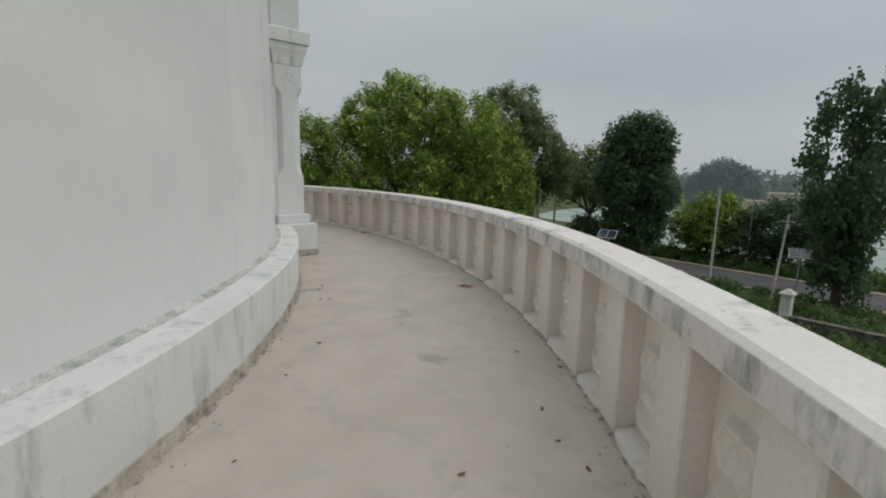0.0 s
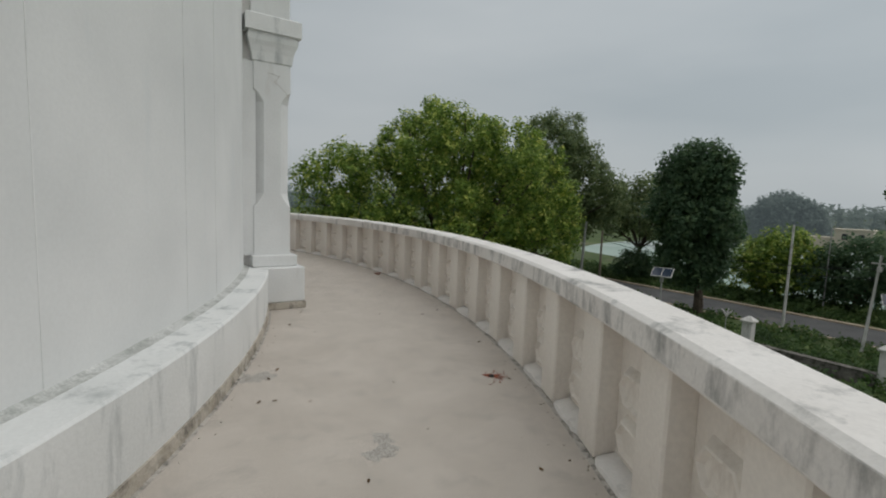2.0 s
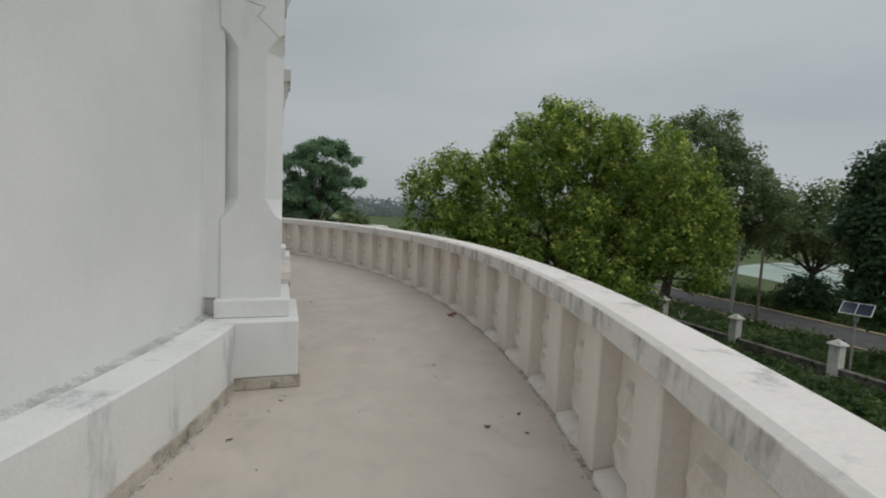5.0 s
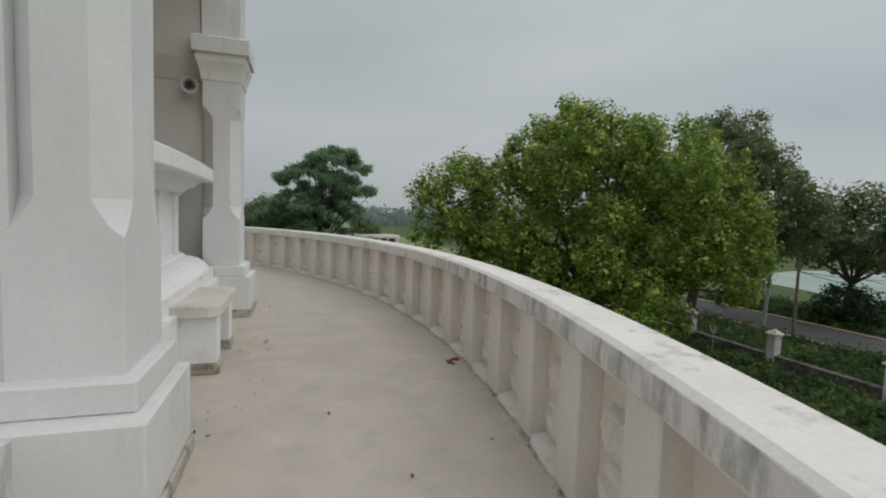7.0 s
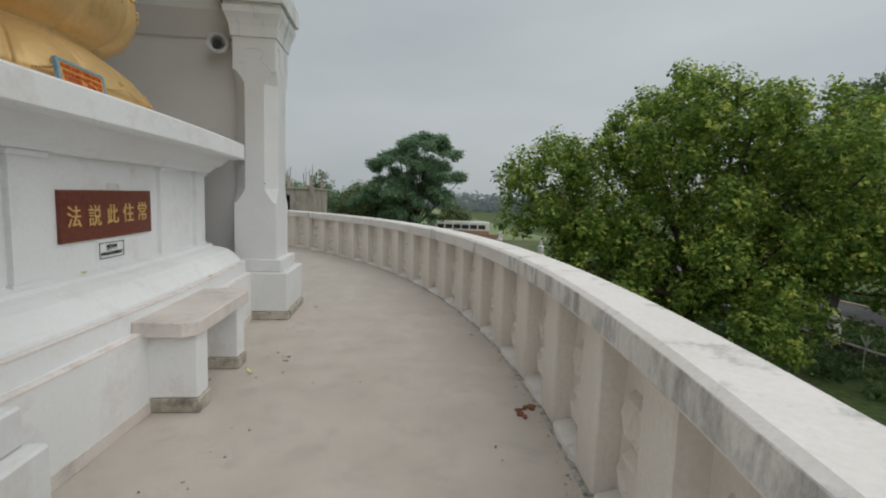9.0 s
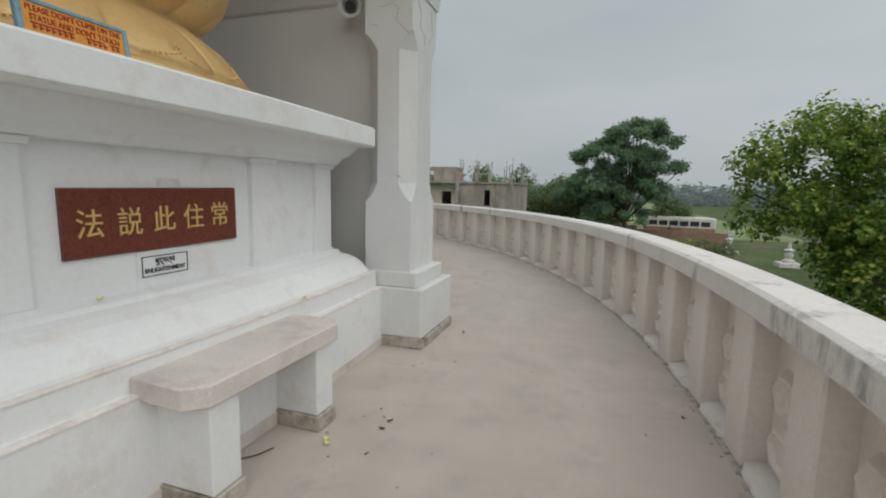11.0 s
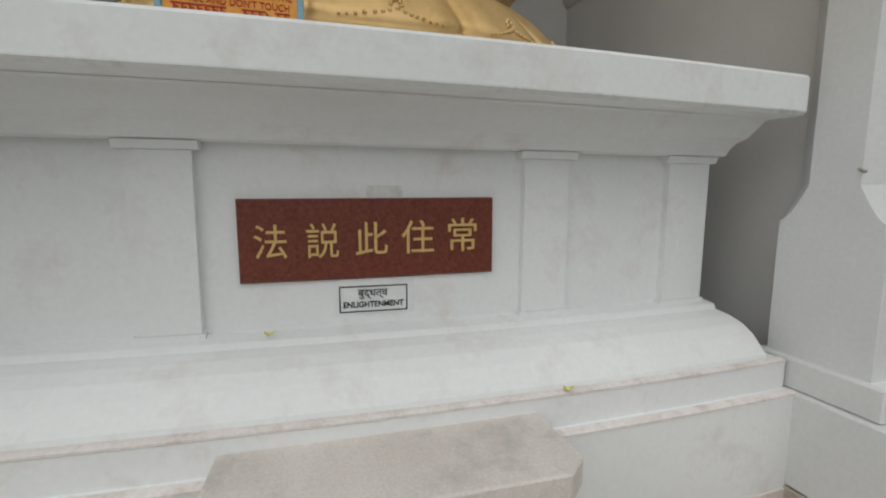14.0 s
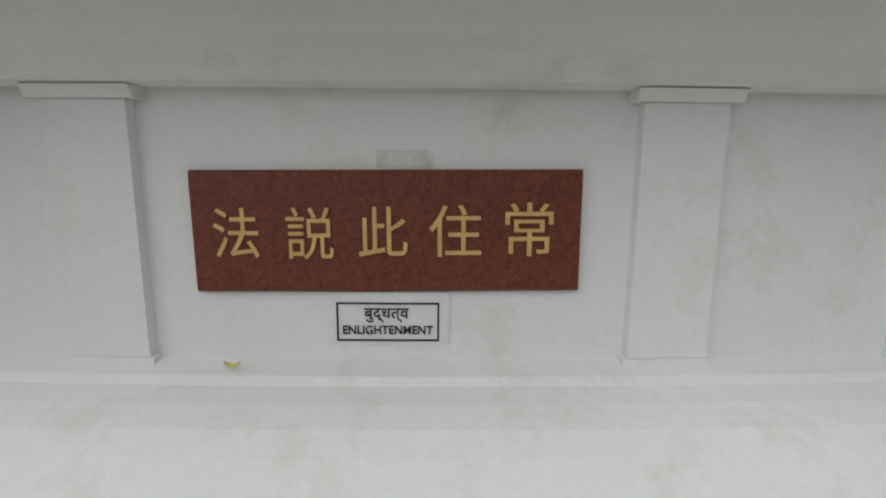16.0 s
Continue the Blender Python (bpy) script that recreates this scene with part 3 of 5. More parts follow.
def statue_mesh():
    """A plain seated shape on a draped lotus seat: hem, hanging petals, waist, rising petals, crossed legs, torso and head."""
    bm = bmesh.new()
    prof = [(2.072, 0.95, 1.30, 0), (2.15, 0.945, 1.295, 0), (2.172, 0.93, 1.27, 0), (2.178, 0.89, 1.22, 1), (2.20, 0.905, 1.235, 1), (2.25, 0.885, 1.205, 1), (2.32, 0.84, 1.145, 1), (2.40, 0.78, 1.06, 1), (2.47, 0.70, 0.96, 1), (2.53, 0.62, 0.86, 1), (2.56, 0.57, 0.80, 0),
            (2.58, 0.57, 0.80, 2), (2.62, 0.64, 0.90, 2), (2.68, 0.71, 0.99, 2), (2.76, 0.765, 1.06, 2), (2.86, 0.80, 1.11, 2), (2.97, 0.815, 1.13, 2), (3.08, 0.80, 1.12, 2), (3.15, 0.77, 1.09, 2), (3.17, 0.70, 1.0, 0),
            (3.2, 0.66, 1.06, 0), (3.3, 0.58, 1.02, 3), (3.4, 0.46, 0.86, 3), (3.5, 0.38, 0.62, 3), (3.8, 0.34, 0.54, 3), (4.1, 0.36, 0.6, 0), (4.3, 0.32, 0.58, 0), (4.4, 0.2, 0.3, 0), (4.48, 0.14, 0.15, 0), (4.6, 0.2, 0.2, 0), (4.78, 0.23, 0.22, 0), (4.95, 0.2, 0.19, 0), (5.05, 0.1, 0.1, 0), (5.15, 0.03, 0.03, 0)]
    n, rings = 672, []

    def oval(t, b, a):
        c, q = math.cos(t), math.sin(t)
        return 10.73 + b * math.copysign(abs(c) ** 0.86, c), a * math.copysign(abs(q) ** 0.86, q)
    for z, b, a, kind in prof:
        ring = []
        for i in range(n):
            t = 2 * math.pi * i / n
            k, dz = 1.0, 0.0
            if kind == 1:
                g = abs(math.sin(7 * (t + 0.17)))
                k = 1 - 0.045 * (1 - g) ** 2.2 + 0.004 * math.sin(34 * t + 14 * z) + 0.007 * math.sin(112 * t + 5 * z) * max(0.0, 0.55 - g)
                dz = 0.035 * (1 - g) ** 1.5 * max(0.0, (2.34 - z) / 0.16)
            elif kind == 2:
                g = abs(math.sin(6 * (t + 0.1)))
                k = 1 - 0.075 * (1 - g) ** 1.8
                dz = -0.05 * (1 - g) ** 1.5 * max(0.0, (z - 2.9) / 0.25)
            elif kind == 3:
                k = 1 + 0.012 * math.sin(11 * t + 6 * z)
            x, y = oval(t, b * k, a * k)
            ring.append(bm.verts.new((x, y, z + dz)))
        rings.append(ring)
    for lo, hi in zip(rings, rings[1:]):
        for i in range(n):
            bm.faces.new((lo[i], lo[(i + 1) % n], hi[(i + 1) % n], hi[i]))
    bm.faces.new(rings[0][::-1])
    bm.faces.new(rings[-1])

    def bead(t, b, a, z, r, out=1.01):
        x, y = oval(t, b * out, a * out)
        bmesh.ops.create_icosphere(bm, subdivisions=1, radius=1.0, matrix=Matrix.Translation((x, y, z)) @ Matrix.Diagonal((r, r * 1.2, r * 1.2, 1)))
    # a small crown of beads and scrolls at the tip of each hanging petal, and a rosette on each rising one
    for i in range(14):
        t = math.pi * (i + 0.5) / 7 - 0.17
        for dt, z, r in ((0, 2.305, 0.011), (0.012, 2.293, 0.009), (-0.012, 2.293, 0.009), (0.015, 2.278, 0.008), (-0.015, 2.278, 0.008), (0, 2.262, 0.011), (0.02, 2.25, 0.009), (-0.02, 2.25, 0.009), (0.036, 2.243, 0.009), (-0.036, 2.243, 0.009), (0.052, 2.236, 0.008), (-0.052, 2.236, 0.008), (0.07, 2.231, 0.008), (-0.07, 2.231, 0.008), (0.09, 2.222, 0.007), (-0.09, 2.222, 0.007), (0.11, 2.218, 0.006), (-0.11, 2.218, 0.006), (0.13, 2.214, 0.006), (-0.13, 2.214, 0.006)):
            f = (z - 2.20) / 0.12
            bead(t + dt, 0.905 - 0.065 * f, 1.235 - 0.09 * f, z, r)
    for i in range(12):
        t = math.pi * (i + 0.5) / 6 - 0.1
        for q in range(7):
            w = q * math.pi / 3
            bead(t + (0.05 * math.cos(w) if q < 6 else 0), 0.81, 1.125, 2.98 + (0.045 * math.sin(w) if q < 6 else 0), 0.012)
        for q in range(9):
            w = -0.24 + 0.06 * q
            bead(t + w, 0.80, 1.115, 3.10 - 0.9 * w * w, 0.013, 1.0)
    return bm


statue = part("statue", statue_mesh(), M_GOLD, None, "", True)
statue.matrix_basis = pose(0, 0, -0.026)
tagged(statue, "seated gilded statue with draped robe on the pedestal", "statue")

# ---- warning board ----
board = thing("warning_board", "orange hand-painted warning board with chipped blue frame", "sign", at=pose(11.70, -0.5, 2.046, 0, -9, 2))
part("panel", box(-0.008, 0.008, -0.215, 0.215, 0.0, 0.176), M_ORANGE, board)
bm = bmesh.new()
add_box(bm, -0.012, 0.014, -0.24, -0.216, 0.0, 0.195, bevel=0.003)
add_box(bm, -0.012, 0.014, 0.216, 0.24, 0.0, 0.195, bevel=0.003)
add_box(bm, -0.012, 0.014, -0.216, 0.216, 0.177, 0.195, bevel=0.003)
part("frame", bm, M_BLUE, board, "pale blue wooden frame, paint chipped black")
letters("lettering", "PLEASE DON'T CLIMB ON THE", 0.40, 0.026, 0.004, M_RED, board, pose(0.009, 0, 0.156, 90, 0, 90))
letters("lettering", "STATUE AND DON'T TOUCH", 0.38, 0.026, 0.004, M_RED, board, pose(0.009, 0.0, 0.119, 90, 0, 90))
bm = bmesh.new()
for y0, y1 in ((-0.19, -0.02), (0.03, 0.11), (0.14, 0.19)):
    add_box(bm, 0.009, 0.011, y0, y1, 0.093, 0.099)
    y = y0 + 0.008
    while y < y1:
        add_box(bm, 0.009, 0.011, y, y + 0.006, 0.072, 0.093)
        add_box(bm, 0.009, 0.011, y + 0.006, y + 0.016, 0.079, 0.085)
        y += 0.024
part("worn_lettering", bm, M_RED, board, "worn red script")

# ---- grit ----


def grit():
    """Crumbs of plaster and dry leaf swept against the balustrade and the plinths."""
    rg = random.Random(77)
    bm = bmesh.new()
    for i in range(420):
        a = rg.uniform(-50, 40)
        r = 14.70 - abs(rg.gauss(0, 0.035)) if i % 3 else (12.30 + abs(rg.gauss(0, 0.05)) if abs(a) > 14 else 12.5 + abs(rg.gauss(0, 0.12)))
        if i % 9 == 0:
            r = rg.uniform(12.6, 14.6)
        w = rg.uniform(0.003, 0.009)
        add_box(bm, -w, w, -w * 0.6, w * 0.6, 0.0, w * 0.7, m=pose(*polar(r, a), 0.001, 0, 0, rg.uniform(0, 360)))
    return bm


tagged(part("grit", grit(), M_SKIRT), "crumbs of plaster and dirt on the floor", "grit", "", "stuff")

# ---- horn loudspeaker ----
M_HORN = mat("grey_metal_horn", ((0.38, 0.38, 0.37), (0.46, 0.46, 0.45)), 8, 0.5, 0.03, 60, fine=0.05)
# near-black paint that stands for the shade inside openings
M_DARK = mat("recess_shade", ((0.02, 0.02, 0.02), (0.04, 0.04, 0.04)), 8, 0.8, 0.0, 60)
horn = thing("loudspeaker", "small grey horn loudspeaker fixed to the niche wall", "loudspeaker", at=look((11.62, 1.98, 3.16), (12.9, -1.4, 2.6)))


def horn_mesh():
    bm = bmesh.new()
    prof = [(0.11, -0.0), (0.105, 0.006), (0.095, -0.004), (0.07, 0.05), (0.045, 0.09), (0.03, 0.11), (0.05, 0.16), (0.05, 0.2), (0.0, 0.2)]
    n, prev = 24, None
    for r, z in prof:
        ring = [bm.verts.new((max(r, 0.001) * math.cos(2 * math.pi * i / n), max(r, 0.001) * math.sin(2 * math.pi * i / n), z)) for i in range(n)]
        if prev:
            for i in range(n):
                bm.faces.new((prev[i], prev[(i + 1) % n], ring[(i + 1) % n], ring[i]))
        prev = ring
    return bm


part("bell", horn_mesh(), M_HORN, horn, smooth=True)
part("throat", add_cyl(bmesh.new(), (0, 0, 0.03), (0, 0, 0.07), 0.045, 0.03, 14), M_DARK, horn, "dark cone standing for the shaded throat of the bell")
part("bracket", box(-0.015, 0.015, -0.02, 0.02, 0.19, 0.28), M_HORN, horn)

# ---- small things on the terrace ----
M_RUST = mat("rust_stain", ((0.20, 0.05, 0.03), (0.36, 0.12, 0.07)), 25, 0.95, 0.5, 80, fine=0.3)
M_BRICK = mat("broken_brick", ((0.18, 0.075, 0.05), (0.30, 0.13, 0.085)), 20, 0.95, 0.4, 60, fine=0.2)
M_LEAFDRY = mat("dry_leaf", ((0.12, 0.075, 0.04), (0.22, 0.14, 0.07)), 20, 0.8, 0.2, 60, jitter=0.4)
M_LEAFYEL = mat("yellow_petal", ((0.68, 0.63, 0.24), (0.78, 0.74, 0.38)), 20, 0.8, 0.1, 60)
M_PATCH = mat("darker_cement_patch", ((0.36, 0.335, 0.305), (0.45, 0.425, 0.39)), 14, 0.9, 0.6, 95, fine=0.3)
rnd = random.Random(7)


def scab(x, y, r, h=0.004, seed=0, n=26):
    """An uneven, very low crust on the floor."""
    bm = bmesh.new()
    rr = random.Random(seed)
    ph = [rr.uniform(0, 6.28) for _ in range(5)]
    outer, inner = [], []
    for i in range(n):
        t = 2 * math.pi * i / n
        k = r * (0.75 + 0.22 * math.sin(2 * t + ph[0]) + 0.14 * math.sin(5 * t + ph[1]) + 0.1 * math.sin(9 * t + ph[2]))
        outer.append(bm.verts.new((x + k * math.cos(t), y + k * math.sin(t), 0.0015)))
        inner.append(bm.verts.new((x + 0.7 * k * math.cos(t), y + 0.7 * k * math.sin(t), h)))
    for i in range(n):
        bm.faces.new((outer[i], outer[(i + 1) % n], inner[(i + 1) % n], inner[i]))
    bm.faces.new(inner)
    return bm


tagged(part("rust_patch", scab(13.06, -6.09, 0.075, seed=9), M_RUST), "rust-brown crust round a small drain hole", "stain")
# flat dark disc on the floor: the hole's depth is only its colour
tagged(part("drain_hole_disc", add_cyl(bmesh.new(), (13.05, -6.10, 0.0), (13.05, -6.10, 0.008), 0.03, 0.026, 18), M_DARK), "dark disc standing for the shaded drain hole in the floor", "pipe")
bm = bmesh.new()
for i in range(40):
    a, d = rnd.gauss(-0.6, 0.9), 0.06 + abs(rnd.gauss(0, 0.06))
    w = rnd.uniform(0.003, 0.011)
    add_box(bm, -w, w, -w * 0.7, w * 0.7, 0.0, 0.003, m=pose(13.06 + d * math.cos(a), -6.09 + d * math.sin(a), 0.001, 0, 0, rnd.uniform(0, 360)))
tagged(part("rust_crumbs", bm, M_RUST), "red-brown rust crumbs round the drain hole", "rust", "", "stuff")
bm = bmesh.new()
for i in range(9):
    a = rnd.uniform(0, 6.28)
    add_box(bm, -0.024, 0.024, -0.014, 0.014, 0.0, rnd.uniform(0.01, 0.026), bevel=0.005, m=pose(14.6 + rnd.uniform(-0.09, 0.09), -0.58 + rnd.uniform(-0.09, 0.09), 0.002, 0, 0, math.degrees(a)))
tagged(part("brick_rubble", bm, M_BRICK), "crumbled red brick pieces on the floor", "rubble")
for x, y, r, sd in ((11.25, -5.18, 0.17, 3), (11.64, -6.76, 0.12, 4), (11.18, -7.86, 0.15, 5), (11.72, -6.62, 0.1, 6)):
    tagged(part("cement_patch", scab(x, y, r, 0.003, sd), M_PATCH), "rough dark cement patch in the floor", "patch", "floor patches")


def leaf_mesh(l, w, curl):
    bm = bmesh.new()
    rows = []
    for i in range(5):
        t = i / 4
        hw = w * math.sin(math.pi * min(0.97, t * 0.9 + 0.06))
        z = 0.003 + curl * (2 * t - 1) ** 2
        rows.append([bm.verts.new((l * (t - 0.5), s * hw, z + (abs(s) * curl * 0.6))) for s in (-1, 0, 1)])
    for p, q in zip(rows, rows[1:]):
        for j in range(2):
            bm.faces.new((p[j], p[j + 1], q[j + 1], q[j]))
    return bm


leaf0 = None
spots = [(14.55, -21.2), (12.68, -33.6), (12.73, 0.92), (12.9, 7.8), (12.4, 1.5), (13.9, -12.0), (14.2, -16.0), (14.5, -9.0), (12.9, -27.0), (13.2, -38.5), (14.4, -40.0), (14.6, -30.5), (13.9, -2.0), (14.3, 4.0), (13.3, 14.0)]
for _ in range(44):
    spots.append((rnd.choice((rnd.uniform(12.4, 14.7), rnd.uniform(14.3, 14.7), rnd.uniform(12.35, 12.8))), rnd.uniform(-48, 30)))
for r, a in spots:
    if leaf0 is None:
        leaf0 = tagged(part("fallen_leaf", leaf_mesh(0.05, 0.014, 0.008), M_LEAFDRY), "small dry brown leaf on the terrace floor", "leaf", "fallen leaves")
        leaf0.matrix_basis = pose(*polar(r, a), 0.002, 0, 0, 40)
    else:
        k = copy_thing(leaf0, pose(*polar(r, a), 0.002, 0, 0, rnd.uniform(0, 360)))
        sc = rnd.uniform(0.35, 1.05)
        k.scale = (sc, sc, sc)
tw = bmesh.new()
for p, q in (((12.1, -0.09, 0.006), (12.17, -0.03, 0.012)), ((12.17, -0.03, 0.012), (12.2, 0.07, 0.006))):
    add_cyl(tw, p, q, 0.005, 0.004, 6)
tagged(part("twig", tw, M_LEAFDRY), "thin dry twig under the bench", "twig")
for x, y, z in ((12.47, 0.21, 0.002), (12.44, 0.25, 0.002), (11.60, -0.43, 0.926), (11.97, 0.72, 0.718)):
    tagged(part("petal", leaf_mesh(0.045, 0.017, 0.014), M_LEAFYEL), "fallen pale yellow petal", "petal", "fallen petals").matrix_basis = pose(x, y, z + 0.002, 0, 0, rnd.uniform(0, 360))

# vertical plaster seams on the curved wall
for a in (-32.6, -22.1, -25.6, -44.5, -12.9):
    structure("plaster_seam", lathe([(11.925, 0.6), (11.932, 0.6), (11.932, 6.3), (11.925, 6.3)], a, a + 0.035, 1), M_STEP, "faint vertical plaster seam on the wall", "seam")

# ---- land around ----
G = -6.3
M_ROAD = mat("worn_asphalt", ((0.085, 0.085, 0.088), (0.12, 0.12, 0.12)), 0.6, 0.9, 0.3, 20, stain=(0.17, 0.155, 0.135), stain_scale=0.5, stain_lo=0.55, stain_hi=0.75, fine=0.15)
M_KERB = mat("sandy_kerb", ((0.36, 0.29, 0.21), (0.46, 0.38, 0.29)), 1.5, 0.95, 0.4, 12, fine=0.2)
M_STONE = mat("mossy_stone_wall", ((0.11, 0.10, 0.09), (0.22, 0.2, 0.18)), 1.6, 0.95, 0.6, 6, stain=(0.05, 0.055, 0.04), stain_scale=2.2, stain_lo=0.48, stain_hi=0.62, fine=0.25)
M_POSTP = mat("stained_white_post", ((0.55, 0.53, 0.5), (0.68, 0.66, 0.63)), 2.5, 0.9, 0.3, 25, stain=(0.25, 0.22, 0.19), stain_scale=3, stain_lo=0.52, stain_hi=0.72, streak=3, fine=0.06)
M_STEEL = mat("weathered_steel", ((0.30, 0.30, 0.29), (0.40, 0.40, 0.38)), 5, 0.6, 0.05, 40, fine=0.08)
M_WOOD = mat("weathered_wood_pole", ((0.16, 0.13, 0.10), (0.24, 0.2, 0.16)), 5, 0.85, 0.2, 30, fine=0.15)
M_SOLAR = mat("solar_cells", ((0.02, 0.03, 0.05), (0.03, 0.045, 0.075)), 8, 0.2, 0.0, 40, spec=0.5)
# algae green; the greyed tone and pale patches paint in the sky's sheen
M_WATER = mat("algae_sheen_water", ((0.22, 0.31, 0.26), (0.33, 0.41, 0.36)), 0.03, 0.45, 0.05, 2.0, stain=(0.42, 0.45, 0.44), stain_scale=0.035, stain_lo=0.5, stain_hi=0.62, fine=0.05, spec=0.12)
# field greens paled so that distance haze is part of the base colour
M_FIELD = mat("hazed_field", ((0.16, 0.22, 0.095), (0.24, 0.28, 0.14)), 0.02, 0.95, 0.2, 0.5, stain=(0.16, 0.15, 0.09), stain_scale=0.012, stain_lo=0.5, stain_hi=0.65, fine=0.15)
M_CONC = mat("raw_concrete", ((0.30, 0.265, 0.225), (0.42, 0.375, 0.325)), 0.6, 0.95, 0.3, 8, stain=(0.13, 0.125, 0.12), stain_scale=0.9, stain_lo=0.5, stain_hi=0.75, streak=3, fine=0.12)
M_RBRICK = mat("red_brickwork", ((0.29, 0.185, 0.14), (0.38, 0.26, 0.205)), 0.8, 0.95, 0.3, 8, stain=(0.2, 0.18, 0.16), stain_scale=0.9, stain_lo=0.52, stain_hi=0.75, fine=0.2)
M_CREAM = mat("cream_facade", ((0.5, 0.44, 0.36), (0.6, 0.53, 0.44)), 0.8, 0.9, 0.1, 6, fine=0.05)
M_BUSW = mat("white_bus_paint", ((0.68, 0.66, 0.62), (0.76, 0.74, 0.7)), 1.0, 0.4, 0.0, 20, stain=(0.4, 0.33, 0.26), stain_scale=1.5, stain_lo=0.55, stain_hi=0.8)
M_BUSB = mat("brown_bus_stripe", ((0.35, 0.2, 0.12), (0.42, 0.25, 0.15)), 1.0, 0.45, 0.0, 20)
M_GLASS = mat("dark_window_glass", ((0.03, 0.035, 0.04), (0.05, 0.055, 0.06)), 2.0, 0.15, 0.0, 20, spec=0.5)
M_RUBBER = mat("black_rubber", ((0.02, 0.02, 0.02), (0.03, 0.03, 0.03)), 2.0, 0.8, 0.0, 20)


def sheet(name, x0, x1, y0, y1, z, material, label, category):
    bm = bmesh.new()
    bm.faces.new([bm.verts.new((x, y, z)) for x, y in ((x0, y0), (x1, y0), (x1, y1), (x0, y1))])
    return structure(name, bm, material, label, category)


sheet("ground", -3000, 3000, -3000, 3000, G, M_GRASS, "rough green grass and weeds", "ground")
structure("road", box(47.6, 53.2, -90, 95, G + 0.004, G + 0.05), M_ROAD, "narrow worn asphalt road past the lake", "road")
structure("kerb", box(53.204, 53.65, -90, 95, G + 0.004, G + 0.16, bevel=0.03), M_KERB, "sandy worn kerb of the road", "kerb")
structure("kerb", box(47.25, 47.596, -90, 95, G + 0.004, G + 0.1, bevel=0.03), M_KERB, "sandy worn kerb of the road", "kerb")


def lake_mesh():
    bm = bmesh.new()
    ring = []
    for i in range(90):
        t = 2 * math.pi * i / 90
        x, y = 108 + 48 * math.cos(t), -8 + 66 * math.sin(t)
        x += 2.2 * math.sin(5 * t + 1) + 1.5 * math.sin(11 * t)
        ring.append(bm.verts.new((max(x, 60 + 0.9 * math.sin(y * 0.35)), y, G + 0.02)))
    bm.faces.new(ring)
    return bm


structure("water", lake_mesh(), M_WATER, "still lake water with pale green algae and painted sky sheen", "water")
sheet("hazed_field", -160, 48.5, 90, 900, G + 0.006, M_FIELD, "flat green fields paled with painted haze", "field")

# ---- boundary wall with posts ----
bwall = thing("boundary_wall", "low mossy stone wall with a weathered cement top", "wall", kind="structure")
part("stonework", box(38.65, 39.0, -60, 40, G, G + 0.62, bevel=0.02), M_STONE, bwall)
part("capping", box(38.6, 39.05, -60, 40, G + 0.622, G + 0.7, bevel=0.02), M_STONE, bwall, "mossy cement capping")


def gate_post(y):
    p = thing("wall_post", "stained whitewashed masonry post with pointed cap on the low wall", "post", "posts of the low wall", at=pose(38.83, y, G))
    part("shaft", box(-0.25, 0.25, -0.25, 0.25, 0.0, 1.82, bevel=0.02), M_POSTP, p)
    bm = bmesh.new()
    add_box(bm, -0.34, 0.34, -0.34, 0.34, 1.821, 1.92, bevel=0.015)
    add_box(bm, -0.32, 0.32, -0.32, 0.32, 1.921, 2.14, taper=0.27)
    part("cap", bm, M_POSTP, p, "pointed cement cap, grey with age")
    return p


for y in (-15.5, -9.4, -3.4, 2.4, 8.4, 14.0, 19.8):
    gate_post(y)

# ---- poles, solar lamps, wires ----


def pole(x, y, top, r, material, label, lean=(0, 0), arm=False):
    p = thing("utility_pole", label, "pole", "poles along the road", at=pose(x, y, G))
    h = top - G
    part("shaft", add_cyl(bmesh.new(), (0, 0, 0), (lean[0], lean[1], h), r, r * 0.7, 10), material, p)
    if arm:
        part("crossarm", box(lean[0] - 0.03, lean[0] + 0.03, lean[1] - 0.4, lean[1] + 0.4, h - 0.5, h - 0.43), material, p)
        part("lamp_box", box(lean[0] - 0.1, lean[0] + 0.1, lean[1] - 0.12, lean[1] + 0.12, h - 0.95, h - 0.65, bevel=0.02), M_POSTP, p)
    return p


pole(46.5, 3.5, 0.85, 0.095, M_POSTP, "tall pale steel pole by the road")
pole(45.6, -0.85, -0.6, 0.09, M_POSTP, "leaning pale pole with a small lamp box", lean=(0.1, -0.3), arm=True)
pole(46.6, 20.7, 0.1, 0.15, M_STEEL, "leaning grey pole under the trees", lean=(0, -0.35))
pole(46.8, 18.6, -0.6, 0.13, M_WOOD, "weathered wooden pole under the trees")
pole(56.6, 15.4, -0.7, 0.08, M_WOOD, "thin dark pole by the lake")
pole(56.4, 4.4, 0.6, 0.05, M_STEEL, "thin dark pole by the lake")


